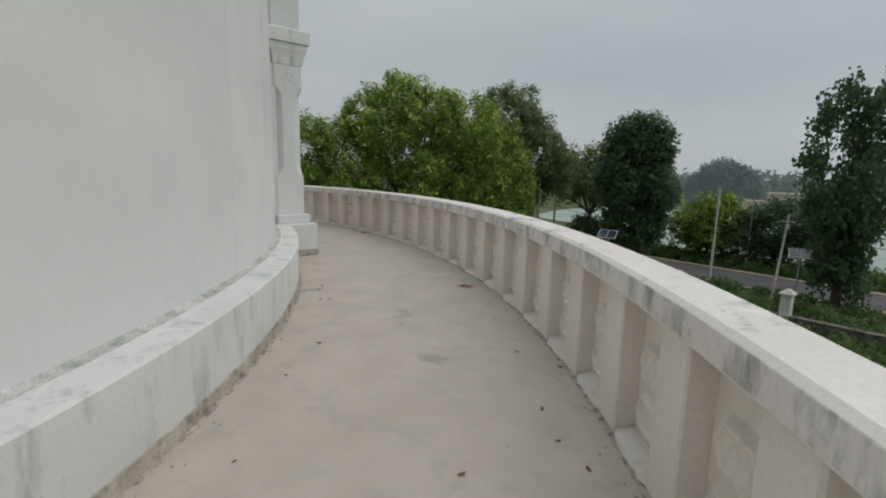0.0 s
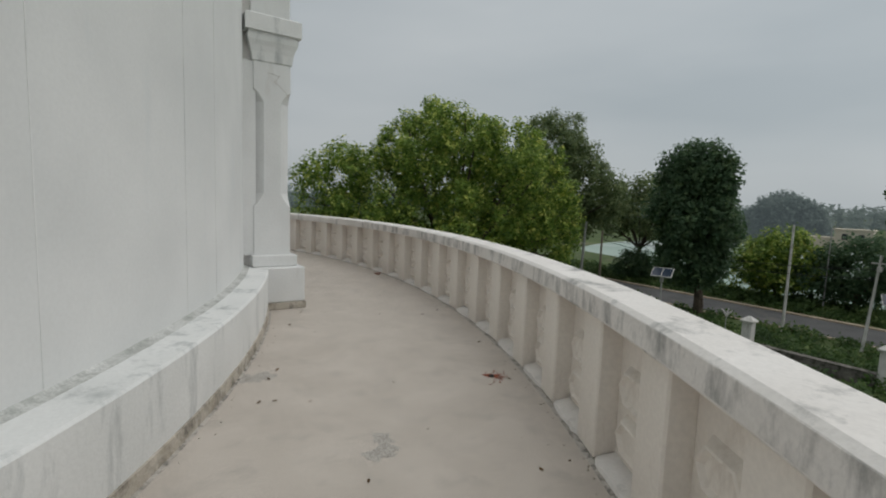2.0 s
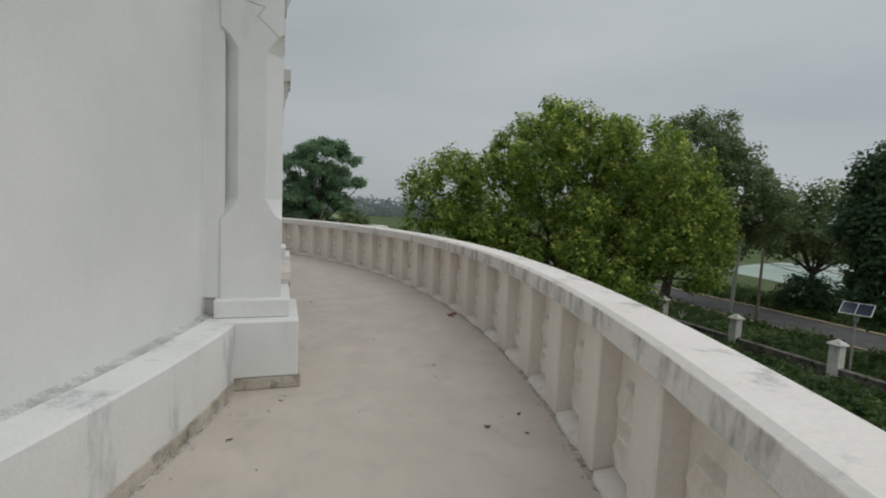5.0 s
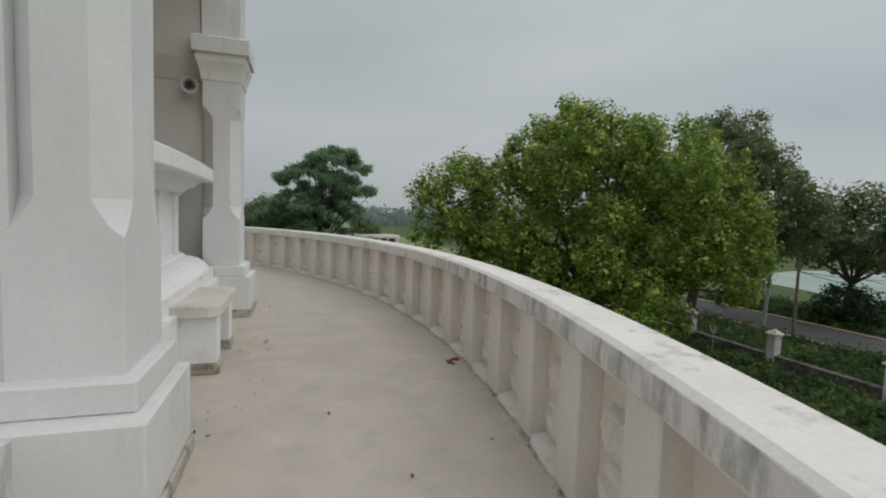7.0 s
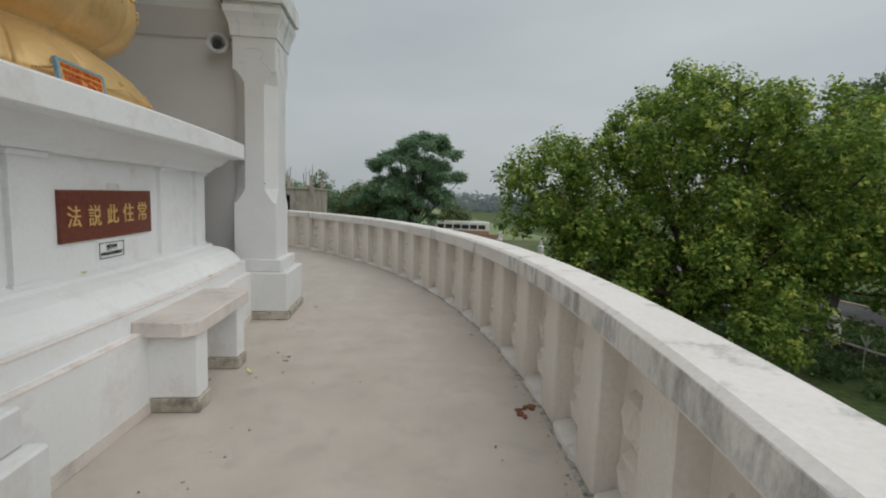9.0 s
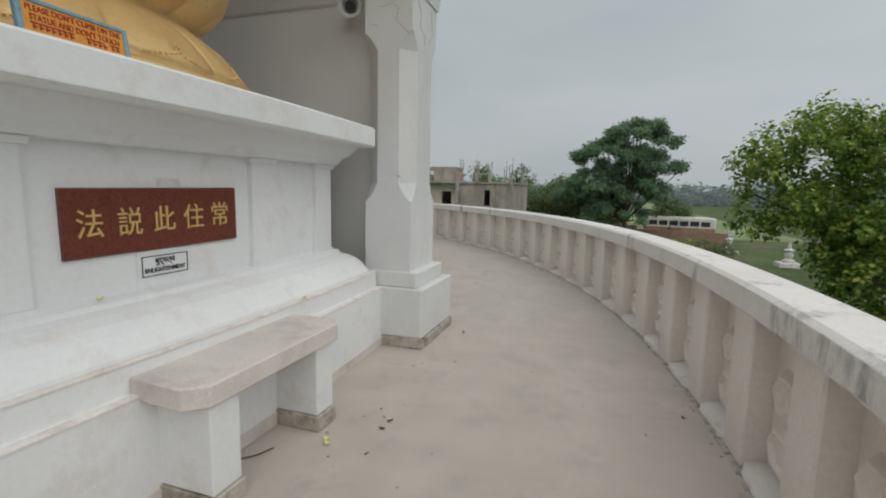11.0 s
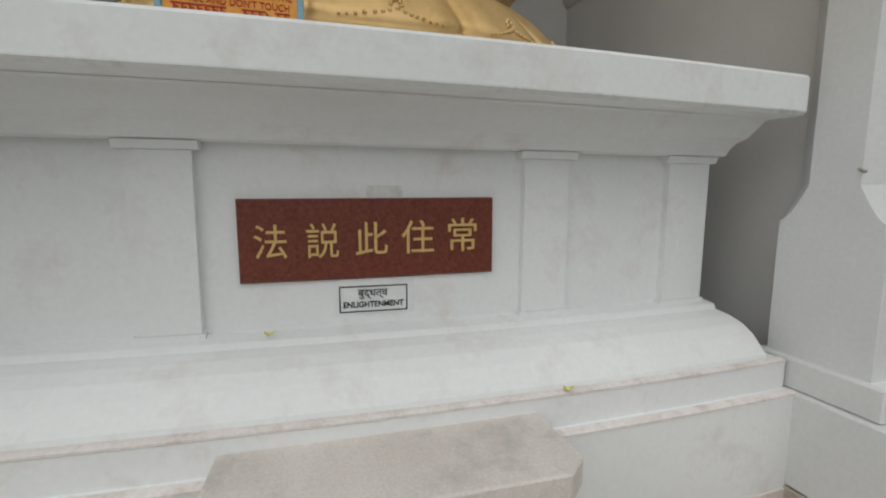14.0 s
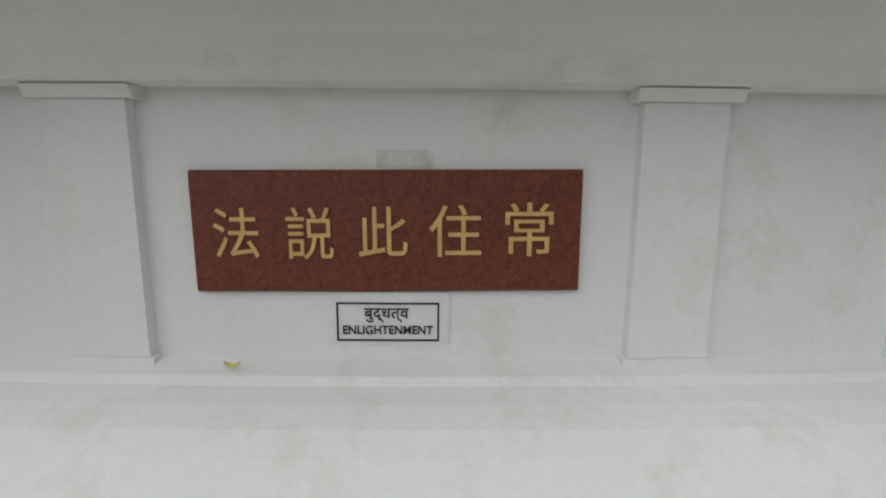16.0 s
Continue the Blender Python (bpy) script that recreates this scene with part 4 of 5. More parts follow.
def solar_lamp(x, y, z, turn):
    p = thing("solar_lamp", "street lamp post with a tilted solar panel", "street lamp", "solar lamps", at=pose(x, y, G, 0, 0, turn))
    h = z - G
    part("post", add_cyl(bmesh.new(), (0, 0, 0), (0, 0, h), 0.06, 0.05, 10), M_STEEL, p)
    bm = box(-0.5, 0.5, -0.62, 0.62, -0.02, 0.02, m=pose(0, 0, h + 0.05, 0, 28, 0))
    pan = part("panel", bm, M_SOLAR, p, "dark blue solar cells")
    bm = bmesh.new()
    for y0, y1, x0, x1 in ((-0.66, -0.62, -0.54, 0.54), (0.62, 0.66, -0.54, 0.54), (-0.62, 0.62, -0.54, -0.5), (-0.62, 0.62, 0.5, 0.54), (-0.015, 0.015, -0.5, 0.5)):
        add_box(bm, x0, x1, y0, y1, -0.025, 0.03, m=pose(0, 0, h + 0.05, 0, 28, 0))
    part("panel_frame", bm, M_POSTP, pan, "white frame")
    part("battery_box", box(-0.14, 0.14, -0.1, 0.1, h - 0.62, h - 0.3, bevel=0.02), M_STEEL, p)


solar_lamp(46.4, -1.9, -3.2, 200)
solar_lamp(40.6, 8.75, -2.8, 200)
lamp = thing("garden_lamp", "dark lamp post with a white bell lamp by the water", "street lamp", at=pose(61.2, -3.1, G))
part("post", add_cyl(bmesh.new(), (0, 0, 0), (0, 0, 3.3), 0.07, 0.05, 10), M_RUBBER, lamp)
part("shade", add_cyl(bmesh.new(), (0, 0, 3.32), (0, 0, 3.75), 0.16, 0.3, 12), M_POSTP, lamp, "white bell shade")


def wire(p, q, sag):
    bm = bmesh.new()
    p, q = Vector(p), Vector(q)
    side = (q - p).cross(Vector((0, 0, 1))).normalized()
    prev = None
    for i in range(17):
        t = i / 16
        c = p.lerp(q, t) - Vector((0, 0, sag * 4 * t * (1 - t)))
        ring = [bm.verts.new(c + side * 0.018 * math.cos(a) + Vector((0, 0, 0.018 * math.sin(a)))) for a in (0, 1.2566, 2.5133, 3.7699, 5.0265)]
        if prev:
            for k in range(5):
                bm.faces.new((prev[k], prev[(k + 1) % 5], ring[(k + 1) % 5], ring[k]))
        prev = ring
    tagged(part("overhead_wire", bm, M_RUBBER), "dark sagging overhead wire", "wire", "overhead wires")


for dz in (0.0, 0.55):
    wire((45.7, -1.15, -1.4 - dz), (50, -60, -1.4 - dz), 1.0)
    wire((45.7, -1.15, -1.4 - dz), (46.8, 18.6, -0.9 - dz), 0.7)
    wire((46.8, 18.6, -0.9 - dz), (56.6, 15.4, -1.2 - dz), 0.3)

# ornament on a stick beyond the wall: pale crossed blades
fan = thing("garden_ornament", "pale blue forked ornament on a thin stake", "ornament", "ornaments on stakes", at=pose(36.6, 16.0, G))
part("stake", add_cyl(bmesh.new(), (0, 0, 0), (0, 0, 1.5), 0.025, n=6), M_STEEL, fan)
bm = bmesh.new()
for dy, dz in ((-0.32, 0.42), (-0.1, 0.5), (0.3, 0.4)):
    add_cyl(bm, (0, 0, 1.5), (0, dy, 1.5 + dz), 0.05, 0.02, 6)
part("blades", bm, M_POSTP, fan)
copy_thing(fan, pose(40.6, 4.4, G))

# ---- trees ----


def leaf_mat(name, dark, light, tip, scale=0.35, clumpy=0.5):
    m = bpy.data.materials.new(name)
    m.use_nodes = True
    nt = m.node_tree
    N, L = nt.nodes, nt.links
    b = N["Principled BSDF"]
    b.inputs["Roughness"].default_value = 0.55
    b.inputs["Specular IOR Level"].default_value = 0.25
    geo = N.new("ShaderNodeNewGeometry")
    r = N.new("ShaderNodeValToRGB")
    r.color_ramp.elements[0].color, r.color_ramp.elements[1].color = (*dark, 1), (*tip, 1)
    e = r.color_ramp.elements.new(0.62)
    e.color = (*light, 1)
    tc = N.new("ShaderNodeTexCoord")
    n = N.new("ShaderNodeTexNoise")
    n.inputs["Scale"].default_value = scale
    n.inputs["Detail"].default_value = 3
    L.new(tc.outputs["Object"], n.inputs["Vector"])
    mr = N.new("ShaderNodeMapRange")
    mr.inputs["From Min"].default_value, mr.inputs["From Max"].default_value = 0.34, 0.66
    L.new(n.outputs["Fac"], mr.inputs["Value"])
    ad = N.new("ShaderNodeMix")
    ad.data_type = "FLOAT"
    ad.inputs[0].default_value = clumpy
    L.new(geo.outputs["Random Per Island"], ad.inputs[2])
    L.new(mr.outputs["Result"], ad.inputs[3])
    L.new(ad.outputs[0], r.inputs["Fac"])
    L.new(r.outputs["Color"], b.inputs["Base Color"])
    tl = N.new("ShaderNodeBsdfTranslucent")
    L.new(r.outputs["Color"], tl.inputs["Color"])
    ms = N.new("ShaderNodeMixShader")
    ms.inputs[0].default_value = 0.5
    L.new(b.outputs[0], ms.inputs[1])
    L.new(tl.outputs[0], ms.inputs[2])
    L.new(ms.outputs[0], N["Material Output"].inputs["Surface"])
    return m


M_BARK = mat("brown_bark", ((0.07, 0.055, 0.042), (0.13, 0.105, 0.08)), 3, 0.95, 0.7, 14, fine=0.25)
M_LEAF_A = leaf_mat("fresh_leaves", (0.04, 0.095, 0.02), (0.24, 0.35, 0.07), (0.80, 0.79, 0.22), 1.9, 0.8)
M_LEAF_B = leaf_mat("olive_leaves", (0.085, 0.13, 0.06), (0.18, 0.235, 0.105), (0.32, 0.36, 0.16), 1.4, 0.7)
M_LEAF_C = leaf_mat("dark_leaves", (0.05, 0.10, 0.052), (0.095, 0.16, 0.08), (0.17, 0.24, 0.11), 1.4, 0.7)
# lighter, bluer greens: the haze over these trees is put into the leaf colour
M_LEAF_D = leaf_mat("hazed_feathery_leaves", (0.105, 0.195, 0.115), (0.21, 0.33, 0.19), (0.33, 0.45, 0.26), 0.9, 0.6)
M_WEED = leaf_mat("weed_leaves", (0.04, 0.08, 0.03), (0.11, 0.18, 0.06), (0.24, 0.30, 0.11), 0.6, 0.6)
# pale bluish base colour and a faint glow stand in for distance haze
M_LEAF_F = leaf_mat("hazed_leaves", (0.12, 0.16, 0.14), (0.16, 0.20, 0.17), (0.20, 0.24, 0.20), 0.1)
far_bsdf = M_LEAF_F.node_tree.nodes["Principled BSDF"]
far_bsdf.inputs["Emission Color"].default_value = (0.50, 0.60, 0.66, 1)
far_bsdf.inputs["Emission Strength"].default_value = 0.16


def leaves(centres, radii, counts, size, seed, droop=0.0, flat=1.0, shell=0.62):
    """Pointed leaves strewn in clumps through a set of lobes; each leaf is a loose rhomb, folded along its rib."""
    rg = np.random.default_rng(seed)
    P, U, S, Q = [], [], [], []
    for c, r, n in zip(centres, radii, counts):
        nc = max(4, n // 12)
        d = rg.normal(size=(nc, 3))
        d /= np.linalg.norm(d, axis=1)[:, None]
        rr = r * (shell + (1.06 - shell) * rg.random((nc, 1)) ** 0.6)
        cl = np.asarray(c) + d * rr * np.array([1, 1, flat])
        idx = np.repeat(np.arange(nc), 12)
        p = cl[idx] + np.clip(rg.normal(size=(len(idx), 3)), -1.5, 1.5) * size
        nn = d[idx] * 0.75 + rg.normal(scale=0.5, size=(len(idx), 3)) + np.array([0, 0, 0.8 * (droop < 0.5)])
        u = np.cross(nn, rg.normal(size=nn.shape))
        u /= np.linalg.norm(u, axis=1)[:, None] + 1e-9
        u[:, 2] -= droop
        P.append(p)
        U.append(u)
        Q.append(nn)
        S.append(size * (0.65 + 0.7 * rg.random(len(idx))))
    P, U, S = np.concatenate(P), np.concatenate(U), np.concatenate(S)
    U /= np.linalg.norm(U, axis=1)[:, None]
    V = np.cross(U, np.concatenate(Q))
    V /= np.linalg.norm(V, axis=1)[:, None] + 1e-9
    Wn = np.cross(U, V)
    s = S[:, None]
    verts = np.stack([P - U * s * 0.5, P + V * s * 0.4 + Wn * s * 0.08, P + U * s * 0.55, P - V * s * 0.4 + Wn * s * 0.08], axis=1).reshape(-1, 3)
    k = np.arange(len(P))[:, None] * 4 + np.arange(4)
    me = bpy.data.meshes.new("crown")
    me.from_pydata(verts.tolist(), [], k.tolist())
    return me


def limb(bm, p, q, r0, r1, bend, rr, n=5):
    p, q = Vector(p), Vector(q)
    off = Vector((rr.uniform(-bend, bend), rr.uniform(-bend, bend), rr.uniform(0, bend)))
    prev, pr = p, r0
    for i in range(1, n + 1):
        t = i / n
        c = p.lerp(q, t) + off * (4 * t * (1 - t))
        r = r0 + (r1 - r0) * t
        add_cyl(bm, prev, c, pr, r, 8, caps=False)
        prev, pr = c, r


def tree(label, base, lobes, size, density, leafmat, trunk_r, seed, fork=0.35, droop=0.0, flat=1.0, group="", shell=0.62, limbs=None):
    """lobes: (x, y, z, radius) in the world."""
    t = thing("tree", label, "tree", group, at=pose(*base))
    rr = random.Random(seed)
    bm = bmesh.new()
    b = Vector(base)
    cs = [Vector(l[:3]) - b for l in lobes]
    mid = sum(cs, Vector()) / len(cs)
    zf = min(c.z for c in cs) * fork + mid.z * fork * 0.6
    split = Vector((mid.x * 0.25, mid.y * 0.25, zf))
    limb(bm, (0, 0, -0.1), split, trunk_r * 1.25, trunk_r * 0.85, trunk_r, rr, 6)
    pick = cs if limbs is None else rr.sample(cs, min(limbs, len(cs)))
    for c in pick:
        limb(bm, split, c, trunk_r * 0.45, trunk_r * 0.08, 0.6, rr, 5)
    part("trunk", bm, M_BARK, t)
    me = leaves([tuple(c) for c in cs], [l[3] for l in lobes], [int(density * l[3] ** 2) for l in lobes], size, seed, droop, flat, shell)
    me.materials.append(leafmat)
    cr = new("crown", me)
    cr.parent = t
    return t


def dome_lobes(c, rx, ry, rz, n, r0, r1, seed, low=-0.75, top=1.0):
    """Lobes over an oval crown, thick at its skin."""
    rr = random.Random(seed)
    out = []
    for i in range(n):
        z = low + (top - low) * ((i + 0.5) / n)
        a = i * 2.39996 + rr.uniform(-0.3, 0.3)
        q = math.sqrt(max(0.0, 1 - z * z)) * rr.uniform(0.8, 1.0)
        out.append((c[0] + rx * q * math.cos(a), c[1] + ry * q * math.sin(a), c[2] + rz * z * rr.uniform(0.9, 1.0), rr.uniform(r0, r1)))
    return out


def clumps(blobs, n, r0, r1, seed):
    """Many small leaf clumps over the skin of a few big rounded masses, none of them buried in a neighbour mass."""
    rr = random.Random(seed)
    total = sum(b[3] ** 2 for b in blobs)
    out = []
    for b in blobs:
        k = int(n * b[3] ** 2 / total)
        for i in range(k):
            z = -0.8 + 1.8 * (i + 0.5) / k
            a = i * 2.39996 + rr.uniform(-0.4, 0.4)
            q = math.sqrt(max(0.0, 1 - z * z))
            f = rr.uniform(0.78, 1.0) * b[3]
            p = (b[0] + f * q * math.cos(a), b[1] + f * q * math.sin(a), b[2] + f * z)
            if any(o is not b and (p[0] - o[0]) ** 2 + (p[1] - o[1]) ** 2 + (p[2] - o[2]) ** 2 < (0.72 * o[3]) ** 2 for o in blobs):
                continue
            out.append((*p, rr.uniform(r0, r1)))
    return out


# broad fresh-green tree close to the terrace
mass = [(29.7, 19.8, 3.5, 5.3), (28.8, 21.6, 5, 3), (32.9, 17.2, 2.3, 4.9), (26.1, 20.9, 1.5, 4.2), (23.1, 22.5, 1.9, 3.3), (34.7, 15.6, -0.1, 3.2), (30.5, 17, -1.3, 4.2), (25.9, 19.6, -1.7, 3.4), (32.5, 20.2, 3.9, 3.9), (35.3, 17, 2.7, 2.6)]
big = clumps(mass, 330, 0.5, 1.15, 11) + [(x, y, z, r * 0.6) for x, y, z, r in mass]
tree("broad fresh green tree with light yellowish leaf tips", (30, 19.6, G), big, 0.2, 580, M_LEAF_A, 0.5, 1, limbs=30, shell=0.55)
tree("tall olive green tree behind the road", (46.5, 27.6, G), clumps([(48, 27, 6.9, 3.9), (47.6, 24, 4.7, 3.6), (48.6, 29.8, 3.9, 4.2), (47.8, 21.2, 2.3, 3.2), (47.6, 25.8, 0.7, 4)], 170, 0.7, 1.25, 21) + [(47.6, 26.6, 3.9, 2.6), (47.6, 24.8, 1.1, 2.2)], 0.24, 400, M_LEAF_B, 0.4, 2, limbs=18)
tree("spreading green tree at the lake shore", (57.5, 21.8, G), clumps([(57, 20.8, 1.6, 3.2), (57, 18.4, 0.4, 2.6), (57.6, 23.8, 0.8, 3)], 80, 0.6, 1.1, 31), 0.3, 230, M_LEAF_B, 0.25, 3, limbs=14)
tree("dense dark green tree by the road", (45.3, 8.6, G), clumps([(45.1, 9.4, 4.2, 2), (45.1, 9.7, 2.2, 2.4), (45.1, 9, 0.6, 2.5), (45.1, 9.3, -2, 2.1), (44.7, 10.8, 4.5, 1), (45.3, 8.2, 4.1, 1.2)], 190, 0.5, 0.95, 41) + [(45.1, 8.9, 0.7, 2.2), (45.1, 8.9, 3.4, 1.8), (45.1, 8.9, -2, 2)], 0.24, 440, M_LEAF_C, 0.3, 4, limbs=14)


def drooping_lobes():
    """A mast-like crown: hanging tassels in ragged tiers round a straight stem, over a thin leafy column."""
    rr = random.Random(51)
    out = []
    for i in range(48):
        t = (i + rr.random()) / 48
        z = -0.4 + 8.0 * t
        w = (0.9 + 2.3 * math.sin(math.pi * min(1.0, 0.2 + 0.72 * t)) ** 0.8) * rr.choice((1.0, 0.85, 0.6))
        a = rr.uniform(0, 6.28)
        q = w * rr.random() ** 0.45
        out.append((46.9 + q * math.cos(a), -4.0 + q * math.sin(a), z - 0.12 * q * q, rr.uniform(0.35, 0.75)))
    for i in range(34):
        a, q = rr.uniform(0, 6.28), 1.35 * rr.random() ** 0.6
        out.append((46.9 + q * math.cos(a), -4.0 + q * math.sin(a), rr.uniform(-5.0, 0.2), rr.uniform(0.35, 0.65)))
    return out


tree("tall dark tree with hanging tassels of leaves", (46.9, -4, G), drooping_lobes(), 0.26, 620, M_LEAF_C, 0.24, 5, droop=1.1, flat=1.7, limbs=26, shell=0.3)
tree("leafy green bush tree at the lake shore", (57.6, 8.2, G), clumps([(57.6, 7.8, -2.6, 2.6), (57.6, 9.8, -3.2, 2)], 70, 0.5, 0.9, 61) + [(57.6, 8.2, -3.4, 2)], 0.28, 300, M_LEAF_A, 0.14, 6, group="shore bushes", limbs=8)
tree("leafy green bush tree at the lake shore", (58.4, 3, G), clumps([(58.4, 2.6, -2.7, 2.7), (58.4, 5.2, -3.4, 2.2), (58.6, 0.6, -3.8, 1.8)], 80, 0.5, 0.9, 62) + [(58.4, 3.2, -3.6, 2.1)], 0.28, 300, M_LEAF_C, 0.14, 7, group="shore bushes", limbs=8)
tree("round dark green shrub beside the road", (56.3, 21, G), clumps([(56.3, 21.5, -4.7, 1.8), (56.3, 20, -5, 1.4)], 44, 0.4, 0.7, 63) + [(56.3, 21, -4.9, 1.3)], 0.24, 420, M_LEAF_C, 0.1, 8, group="shore bushes", limbs=5)
tree("wide round hazy tree beyond the lake", (166, 48, G), clumps([(166, 48, 0.4, 6.0), (166, 52.5, -1.6, 5.0), (166, 43.5, -1.6, 5.0)], 120, 1.2, 2.2, 64) + [(166, 48, -2, 5.0)], 0.8, 120, M_LEAF_F, 0.5, 9, limbs=8)


def acacia():
    """Feathery clumps in loose, overhanging tiers round a forked stem."""
    rr = random.Random(71)
    out = []
    for x, y, z, w, h, n in ((18.6, 68, 9.2, 5.0, 1.9, 46), (15.0, 68, 6.8, 5.2, 1.8, 34), (19.4, 68, 5.4, 4.8, 2.0, 34), (13.4, 68, 2.8, 4.8, 1.8, 24), (18.6, 68, 1.8, 5.2, 2.2, 32), (16.5, 67, -1.0, 4.6, 1.6, 22), (10.4, 69, 1.0, 3.2, 1.6, 14)):
        for i in range(n):
            a, q = rr.uniform(0, 6.28), math.sqrt(rr.random())
            out.append((x + w * q * math.cos(a), y + w * q * math.sin(a), z + h * (0.9 - 1.5 * q * q) + rr.uniform(-0.5, 0.5), rr.uniform(0.6, 1.15)))
    return out


tree("umbrella-shaped acacia tree with layered feathery leaves", (17.6, 68, G), acacia(), 0.27, 430, M_LEAF_D, 0.32, 10, flat=0.5, limbs=40, shell=0.35)
for i, (x, y, z, r) in enumerate(((8.5, 76, -0.4, 4.6), (2.0, 80, -0.8, 4.4), (13, 82, -1.6, 4.0), (-5, 84, 0.2, 5.0), (9, 92, 0.6, 5.4), (-1, 64, -2.6, 3.4), (25, 84, -3.2, 2.8), (-14, 78, 0.6, 5.4))):
    tree("dense green roadside tree with rounded crown", (x, y, G), dome_lobes((x, y, z - 1.4), r, r, 4.2, 26, 1.2, 2.0, 80 + i, -0.8, 1.0) + [(x, y, z - 1.6, r * 0.6)], 0.45, 90, M_LEAF_D if i % 2 else M_LEAF_B, 0.25, 20 + i, group="roadside trees", limbs=6)


def treeline():
    """The far woods all round the horizon."""
    rr = random.Random(91)
    cs, rs, ns = [], [], []
    for i in range(520):
        a = radians(-75 + 190 * i / 520 + rr.uniform(-0.2, 0.2))
        d = rr.uniform(330, 520)
        r = rr.uniform(5, 10)
        cs.append((d * math.cos(a), d * math.sin(a), G + r * rr.uniform(0.3, 0.9)))
        rs.append(r)
        ns.append(90)
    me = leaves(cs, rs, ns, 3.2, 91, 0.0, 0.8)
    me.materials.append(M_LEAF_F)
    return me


tagged(new("backdrop", treeline()), "hazy line of far woods on the horizon", "woods", "", "structure")


def weeds():
    """Grass tufts and weeds between the terrace and the road."""
    rr = random.Random(95)
    cs, rs, ns = [], [], []
    for i in range(2600):
        x = rr.choice((rr.uniform(39.4, 47.0), rr.uniform(53.9, 59.5), rr.uniform(34, 38.4), rr.uniform(39.4, 43)))
        y = rr.uniform(-22, 34)
        r = rr.uniform(0.18, 0.5)
        cs.append((x, y, G + r * 0.35))
        rs.append(r)
        ns.append(27)
    for i in range(420):
        r = rr.uniform(0.4, 0.95)
        cs.append((rr.uniform(55.2, 59.4), rr.uniform(-22, 34), G + r * 0.5))
        rs.append(r)
        ns.append(int(150 * r))
    me = leaves(cs, rs, ns, 0.22, 95, -0.6, 0.7)
    me.materials.append(M_WEED)
    return me


tagged(new("weeds", weeds()), "knee-high weeds and grass tufts", "weeds", "", "stuff")

# ---- unfinished building ----


def building():
    h = thing("unfinished_building", "unfinished concrete and brick building with open windows and bare columns", "building", at=pose(0, 0, G))
    zf = (0.0, 2.75, 5.35, 8.2)

    def wall_with_openings(name, x0, x1, y, z0, z1, opens, m):
        bm = bmesh.new()
        xs = x0
        for a, b, c, d in sorted(opens):
            add_box(bm, xs, a, y, y + 0.25, z0, z1)
            add_box(bm, a, b, y, y + 0.25, z0, c)
            add_box(bm, a, b, y, y + 0.25, d, z1)
            xs = b
        add_box(bm, xs, x1, y, y + 0.25, z0, z1)
        return part(name, bm, m, h)
    wall_with_openings("wall", 0.7, 6.0, 42.6, 0.2, 5.2, [(1.5, 2.6, 3.2, 4.3), (3.9, 5.0, 3.2, 4.3)], M_RBRICK)
    wall_with_openings("wall", 0.7, 6.0, 42.6, 5.45, 8.3, [(3.2, 3.8, 6.2, 7.7)], M_CONC)
    wall_with_openings("wall", -14, 0.69, 43.4, 5.45, 8.0, [(-12.6, -11.6, 6.2, 7.5), (-10.4, -9.4, 6.2, 7.5), (-8.0, -7.0, 6.2, 7.5), (-5.6, -4.7, 6.2, 7.5), (-3.5, -2.5, 6.2, 7.5), (-1.4, -0.4, 6.2, 7.5)], M_CREAM)
    wall_with_openings("wall", -14, 0.69, 43.4, 0.2, 5.2, [(-9, -7.6, 3.0, 4.4), (-4.6, -3.2, 3.0, 4.4)], M_RBRICK)
    wall_with_openings("upper_wall", -7.8, -0.6, 45.4, 8.4, 9.9, [(-7.5, -6.6, 8.6, 9.6), (-3.5, -3.0, 8.6, 9.6)], M_CONC)
    part("side_wall", box(5.75, 6.0, 42.86, 52, 0.2, 8.3), M_CONC, h)
    part("back_wall", box(-14, 5.74, 51.7, 52, 0.2, 8.0), M_CONC, h)
    part("upper_side_wall", box(-0.85, -0.6, 45.66, 48, 8.4, 9.9), M_CONC, h)
    for z, x0, y0 in ((5.2, -14.3, 42.5), (8.3, -14.3, 42.45), (0.0, -14, 42.6)):
        part("floor_slab", box(x0, 6.1, y0, 52, z, z + 0.2), M_CONC, h)
    part("roof_slab", box(-6.4, -0.5, 45.5, 48.2, 9.9, 10.05), M_CONC, h)
    for x in (-14.15, 0.55, 5.85):
        part("column", box(x - 0.16, x + 0.16, 42.3, 42.58, 0.0, 8.3), M_CONC, h)
    rr = random.Random(5)
    for x, y in ((0.8, 42.9), (2.4, 42.9), (3.6, 43.2), (5.7, 42.9), (1.2, 47), (4.4, 47), (5.7, 50), (-5.4, 44.4), (-8, 44), (-11, 44)):
        c = part("column_stub", box(x - 0.13, x + 0.13, y - 0.13, y + 0.13, 8.5, 9.3 + rr.uniform(-0.2, 0.3)), M_CONC, h)
        bm = bmesh.new()
        for dx, dy in ((-0.09, -0.09), (0.09, -0.09), (-0.09, 0.09), (0.09, 0.09)):
            add_cyl(bm, (x + dx, y + dy, 9.0), (x + dx * 1.6, y + dy * 1.6, 10.3 + rr.uniform(-0.3, 0.5)), 0.02, n=5)
        part("rebar", bm, M_WOOD, c)


building()


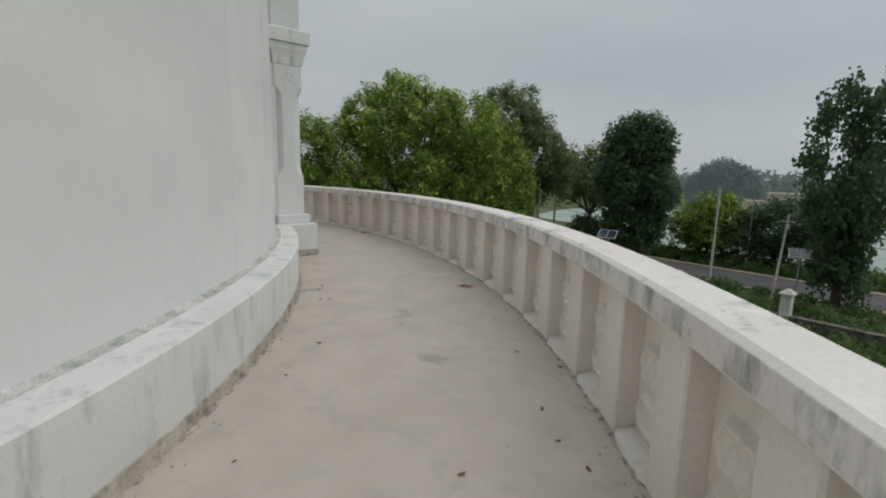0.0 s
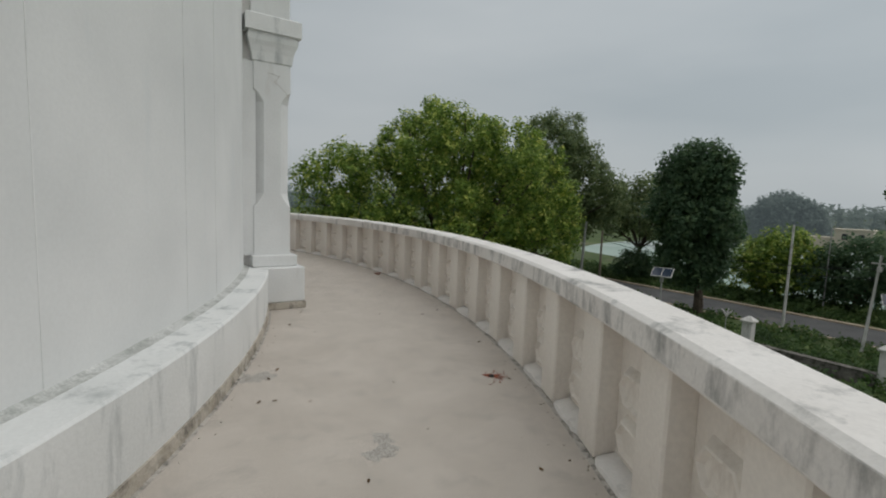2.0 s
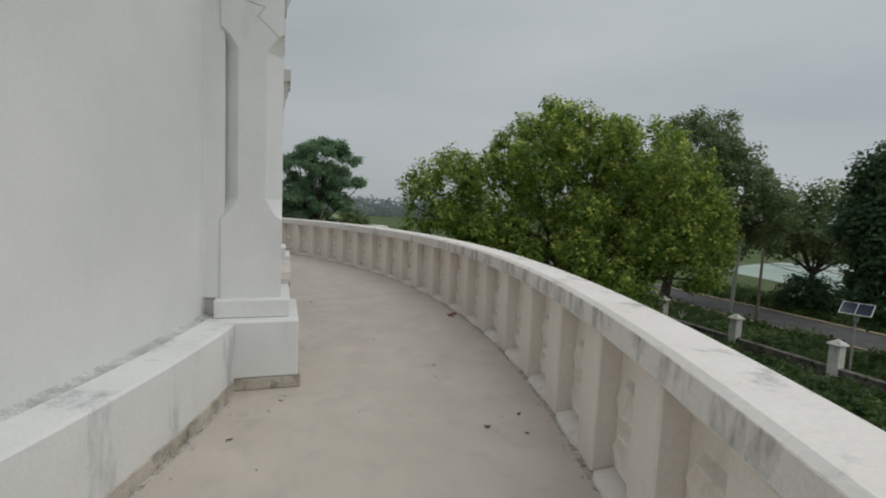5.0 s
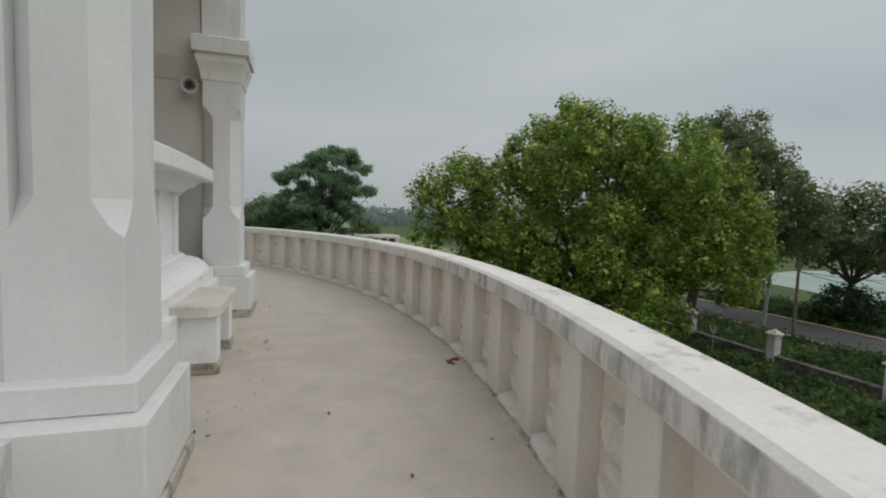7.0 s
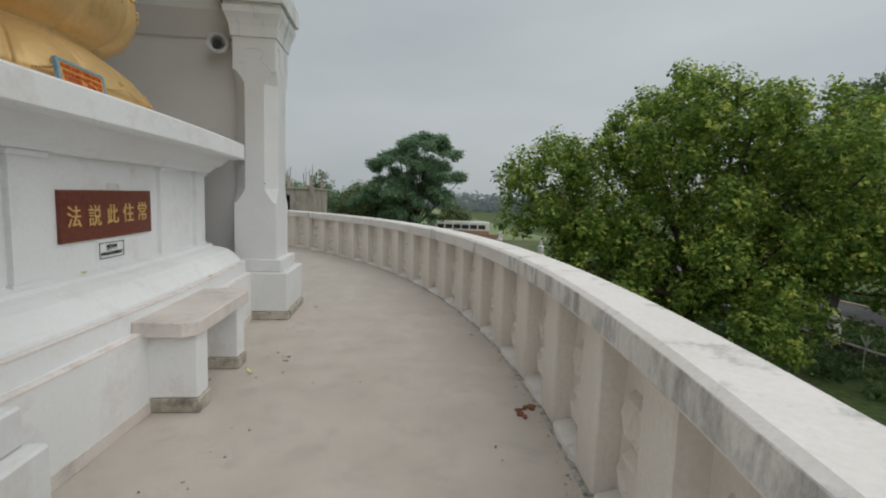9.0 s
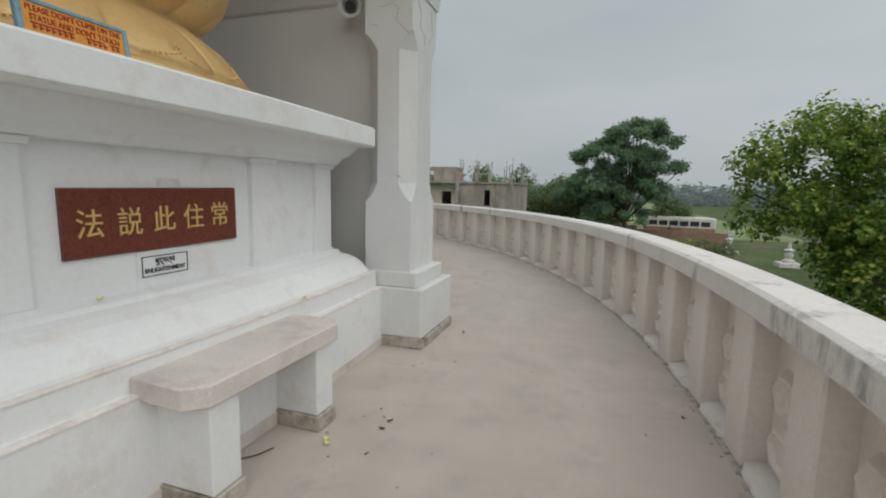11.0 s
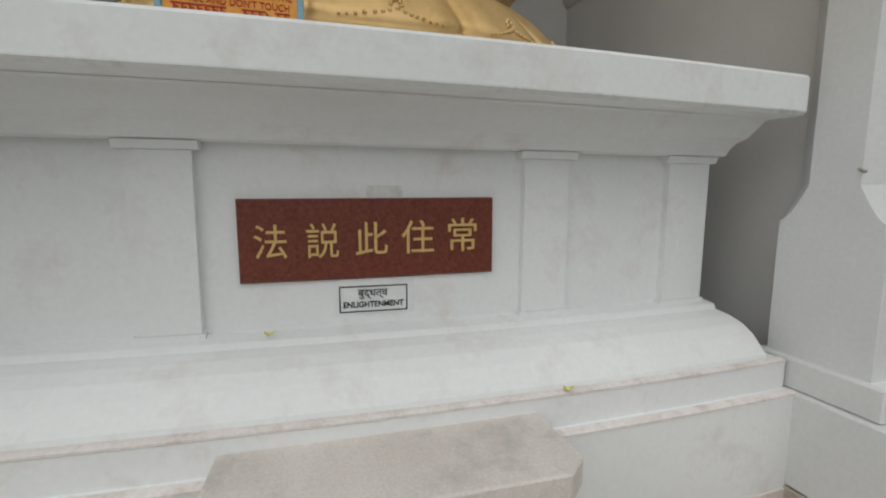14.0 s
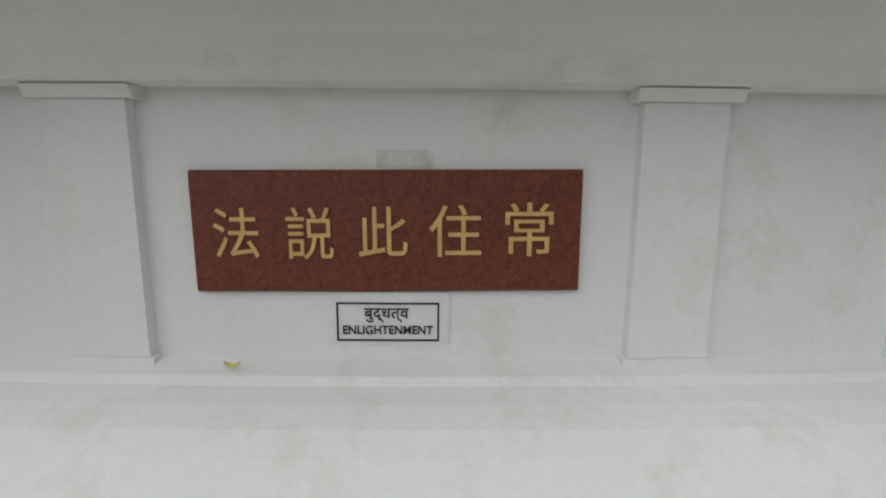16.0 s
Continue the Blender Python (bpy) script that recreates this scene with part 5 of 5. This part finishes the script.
def fan_palm(x, y):
    t = thing("palm_tree", "fan palm with a round head of stiff green leaves", "palm", at=pose(x, y, G))
    rg = random.Random(8)
    bm = bmesh.new()
    limb(bm, (0, 0, -0.1), (0.1, 0, 9.6), 0.24, 0.17, 0.15, rg, 8)
    part("trunk", bm, M_BARK, t)
    bm = bmesh.new()
    for i in range(44):
        el, az = rg.uniform(-0.7, 1.4), i * 2.39996
        d = Vector((math.cos(el) * math.cos(az), math.cos(el) * math.sin(az), math.sin(el)))
        c = Vector((0.1, 0, 9.8)) + d * rg.uniform(0.9, 1.3)
        add_cyl(bm, (0.1, 0, 9.7), c, 0.025, 0.015, 5, caps=False)
        side = d.cross(Vector((0.1, 0.2, 1))).normalized()
        up = side.cross(d)
        for q in range(-4, 5):
            w = q * 0.3
            tip = c + (d * math.cos(w) + side * math.sin(w)) * rg.uniform(0.75, 1.0) - Vector((0, 0, 0.12))
            m = c.lerp(tip, 0.55) + up * 0.03
            e = (tip - c).cross(up).normalized() * 0.07
            vs = [bm.verts.new(v) for v in (c, m + e, tip, m - e)]
            bm.faces.new(vs)
    part("fronds", bm, M_LEAF_C, t)


fan_palm(-11.6, 53.6)
for i, (x, y, r) in enumerate(((21.6, 57.4, 1.3), (23.8, 57.0, 1.5), (26.2, 60.5, 1.2), (19.6, 59.0, 1.1), (28.6, 62.0, 1.0))):
    tree("low leafy shrub in front of the yard wall", (x, y, G), dome_lobes((x, y, G + 0.9 * r), r, r, 0.8 * r, 12, 0.4, 0.7, 140 + i), 0.22, 240, M_LEAF_A if i % 2 else M_LEAF_B, 0.07, 60 + i, group="shrubs by the yard wall", limbs=5)
for i, (x, y) in enumerate(((-0.5, 56), (4.3, 58), (-10, 57))):
    tree("thin tree behind the unfinished building", (x, y, G), dome_lobes((x, y, 2.3), 1.3, 1.3, 2.0, 14, 0.4, 0.8, 120 + i), 0.28, 130, M_LEAF_B, 0.15, 40 + i, group="trees behind the building", limbs=6)

# ---- brick yard wall, bus, shrine ----
yard = thing("yard_wall", "red brick yard wall with a white cap", "wall", kind="structure")
ym = pose(19.4, 72.9, G, 0, 0, -10)
part("brickwork", box(0, 12, 0, 0.3, 0, 2.4, m=ym), M_RBRICK, yard)
part("gate_pier", box(11.7, 12.3, -0.2, 0.5, 0, 2.8, bevel=0.03, m=ym), M_POSTP, yard)
part("brickwork", box(-4.5, -0.01, 0, 0.3, 0, 2.9, m=ym), M_RBRICK, yard)


def bus():
    b = thing("bus", "white and brown parked bus behind the brick wall", "bus", at=pose(26.4, 81.5, G, 0, 0, -10))
    part("body", box(-5.0, 5.0, -1.2, 1.2, 0.9, 3.95, bevel=0.18, segs=3), M_BUSW, b)
    part("stripe", box(-5.01, 5.01, -1.215, 1.215, 1.5, 2.4, bevel=0.05), M_BUSB, b, "brown painted stripe")
    for i in range(6):
        part("window", box(-4.5 + i * 1.5, -3.25 + i * 1.5, -1.222, -1.19, 2.65, 3.4, bevel=0.02), M_GLASS, b)
    for x in (-3.3, 3.2):
        w = part("wheel", add_cyl(bmesh.new(), (x, -1.2, 0.5), (x, -0.9, 0.5), 0.5, n=18), M_RUBBER, b)
        part("hub", add_cyl(bmesh.new(), (x, -1.23, 0.5), (x, -1.2, 0.5), 0.22, n=12), M_STEEL, w)
    part("roof_rack", box(-4.2, 4.2, -0.9, 0.9, 3.97, 4.05), M_BUSW, b)


bus()


def shrine(x, y):
    s = thing("small_stupa", "small white stone stupa on a stepped base", "stupa", "small stupas", at=pose(x, y, G))
    part("base", box(-1.1, 1.1, -1.1, 1.1, 0, 0.5, bevel=0.05, taper=0.1), M_POSTP, s)
    bm = bmesh.new()
    prev, n = None, 16
    for r, z in ((0.55, 0.5), (0.6, 0.75), (0.3, 0.95), (0.42, 1.2), (0.45, 1.5), (0.2, 1.7), (0.5, 1.8), (0.5, 1.88), (0.15, 2.1), (0.2, 2.3), (0.03, 2.75)):
        ring = [bm.verts.new((r * math.cos(2 * math.pi * i / n), r * math.sin(2 * math.pi * i / n), z)) for i in range(n)]
        if prev:
            for i in range(n):
                bm.faces.new((prev[i], prev[(i + 1) % n], ring[(i + 1) % n], ring[i]))
        else:
            bm.faces.new(ring[::-1])
        prev = ring
    bm.faces.new(prev)
    part("body", bm, M_POSTP, s)


shrine(33.9, 58)
shrine(30.5, 68.5)

# ---- house beyond the lake ----
house = thing("lakeside_house", "small cream house beyond the lake", "house", at=pose(156, 29.3, G, 0, 0, 10))
part("wall", box(-3, 3, -3.5, 3.5, 0, 4.5), M_CREAM, house)
part("roof", box(-3.3, 3.3, -3.8, 3.8, 4.5, 4.8), M_CREAM, house)
part("annex", box(-2.5, 2.5, 3.51, 9, 0, 2.6), M_CREAM, house)
for y in (-2, 1):
    part("window", box(-3.06, -2.95, y, y + 1.1, 2.2, 3.6), M_GLASS, house)
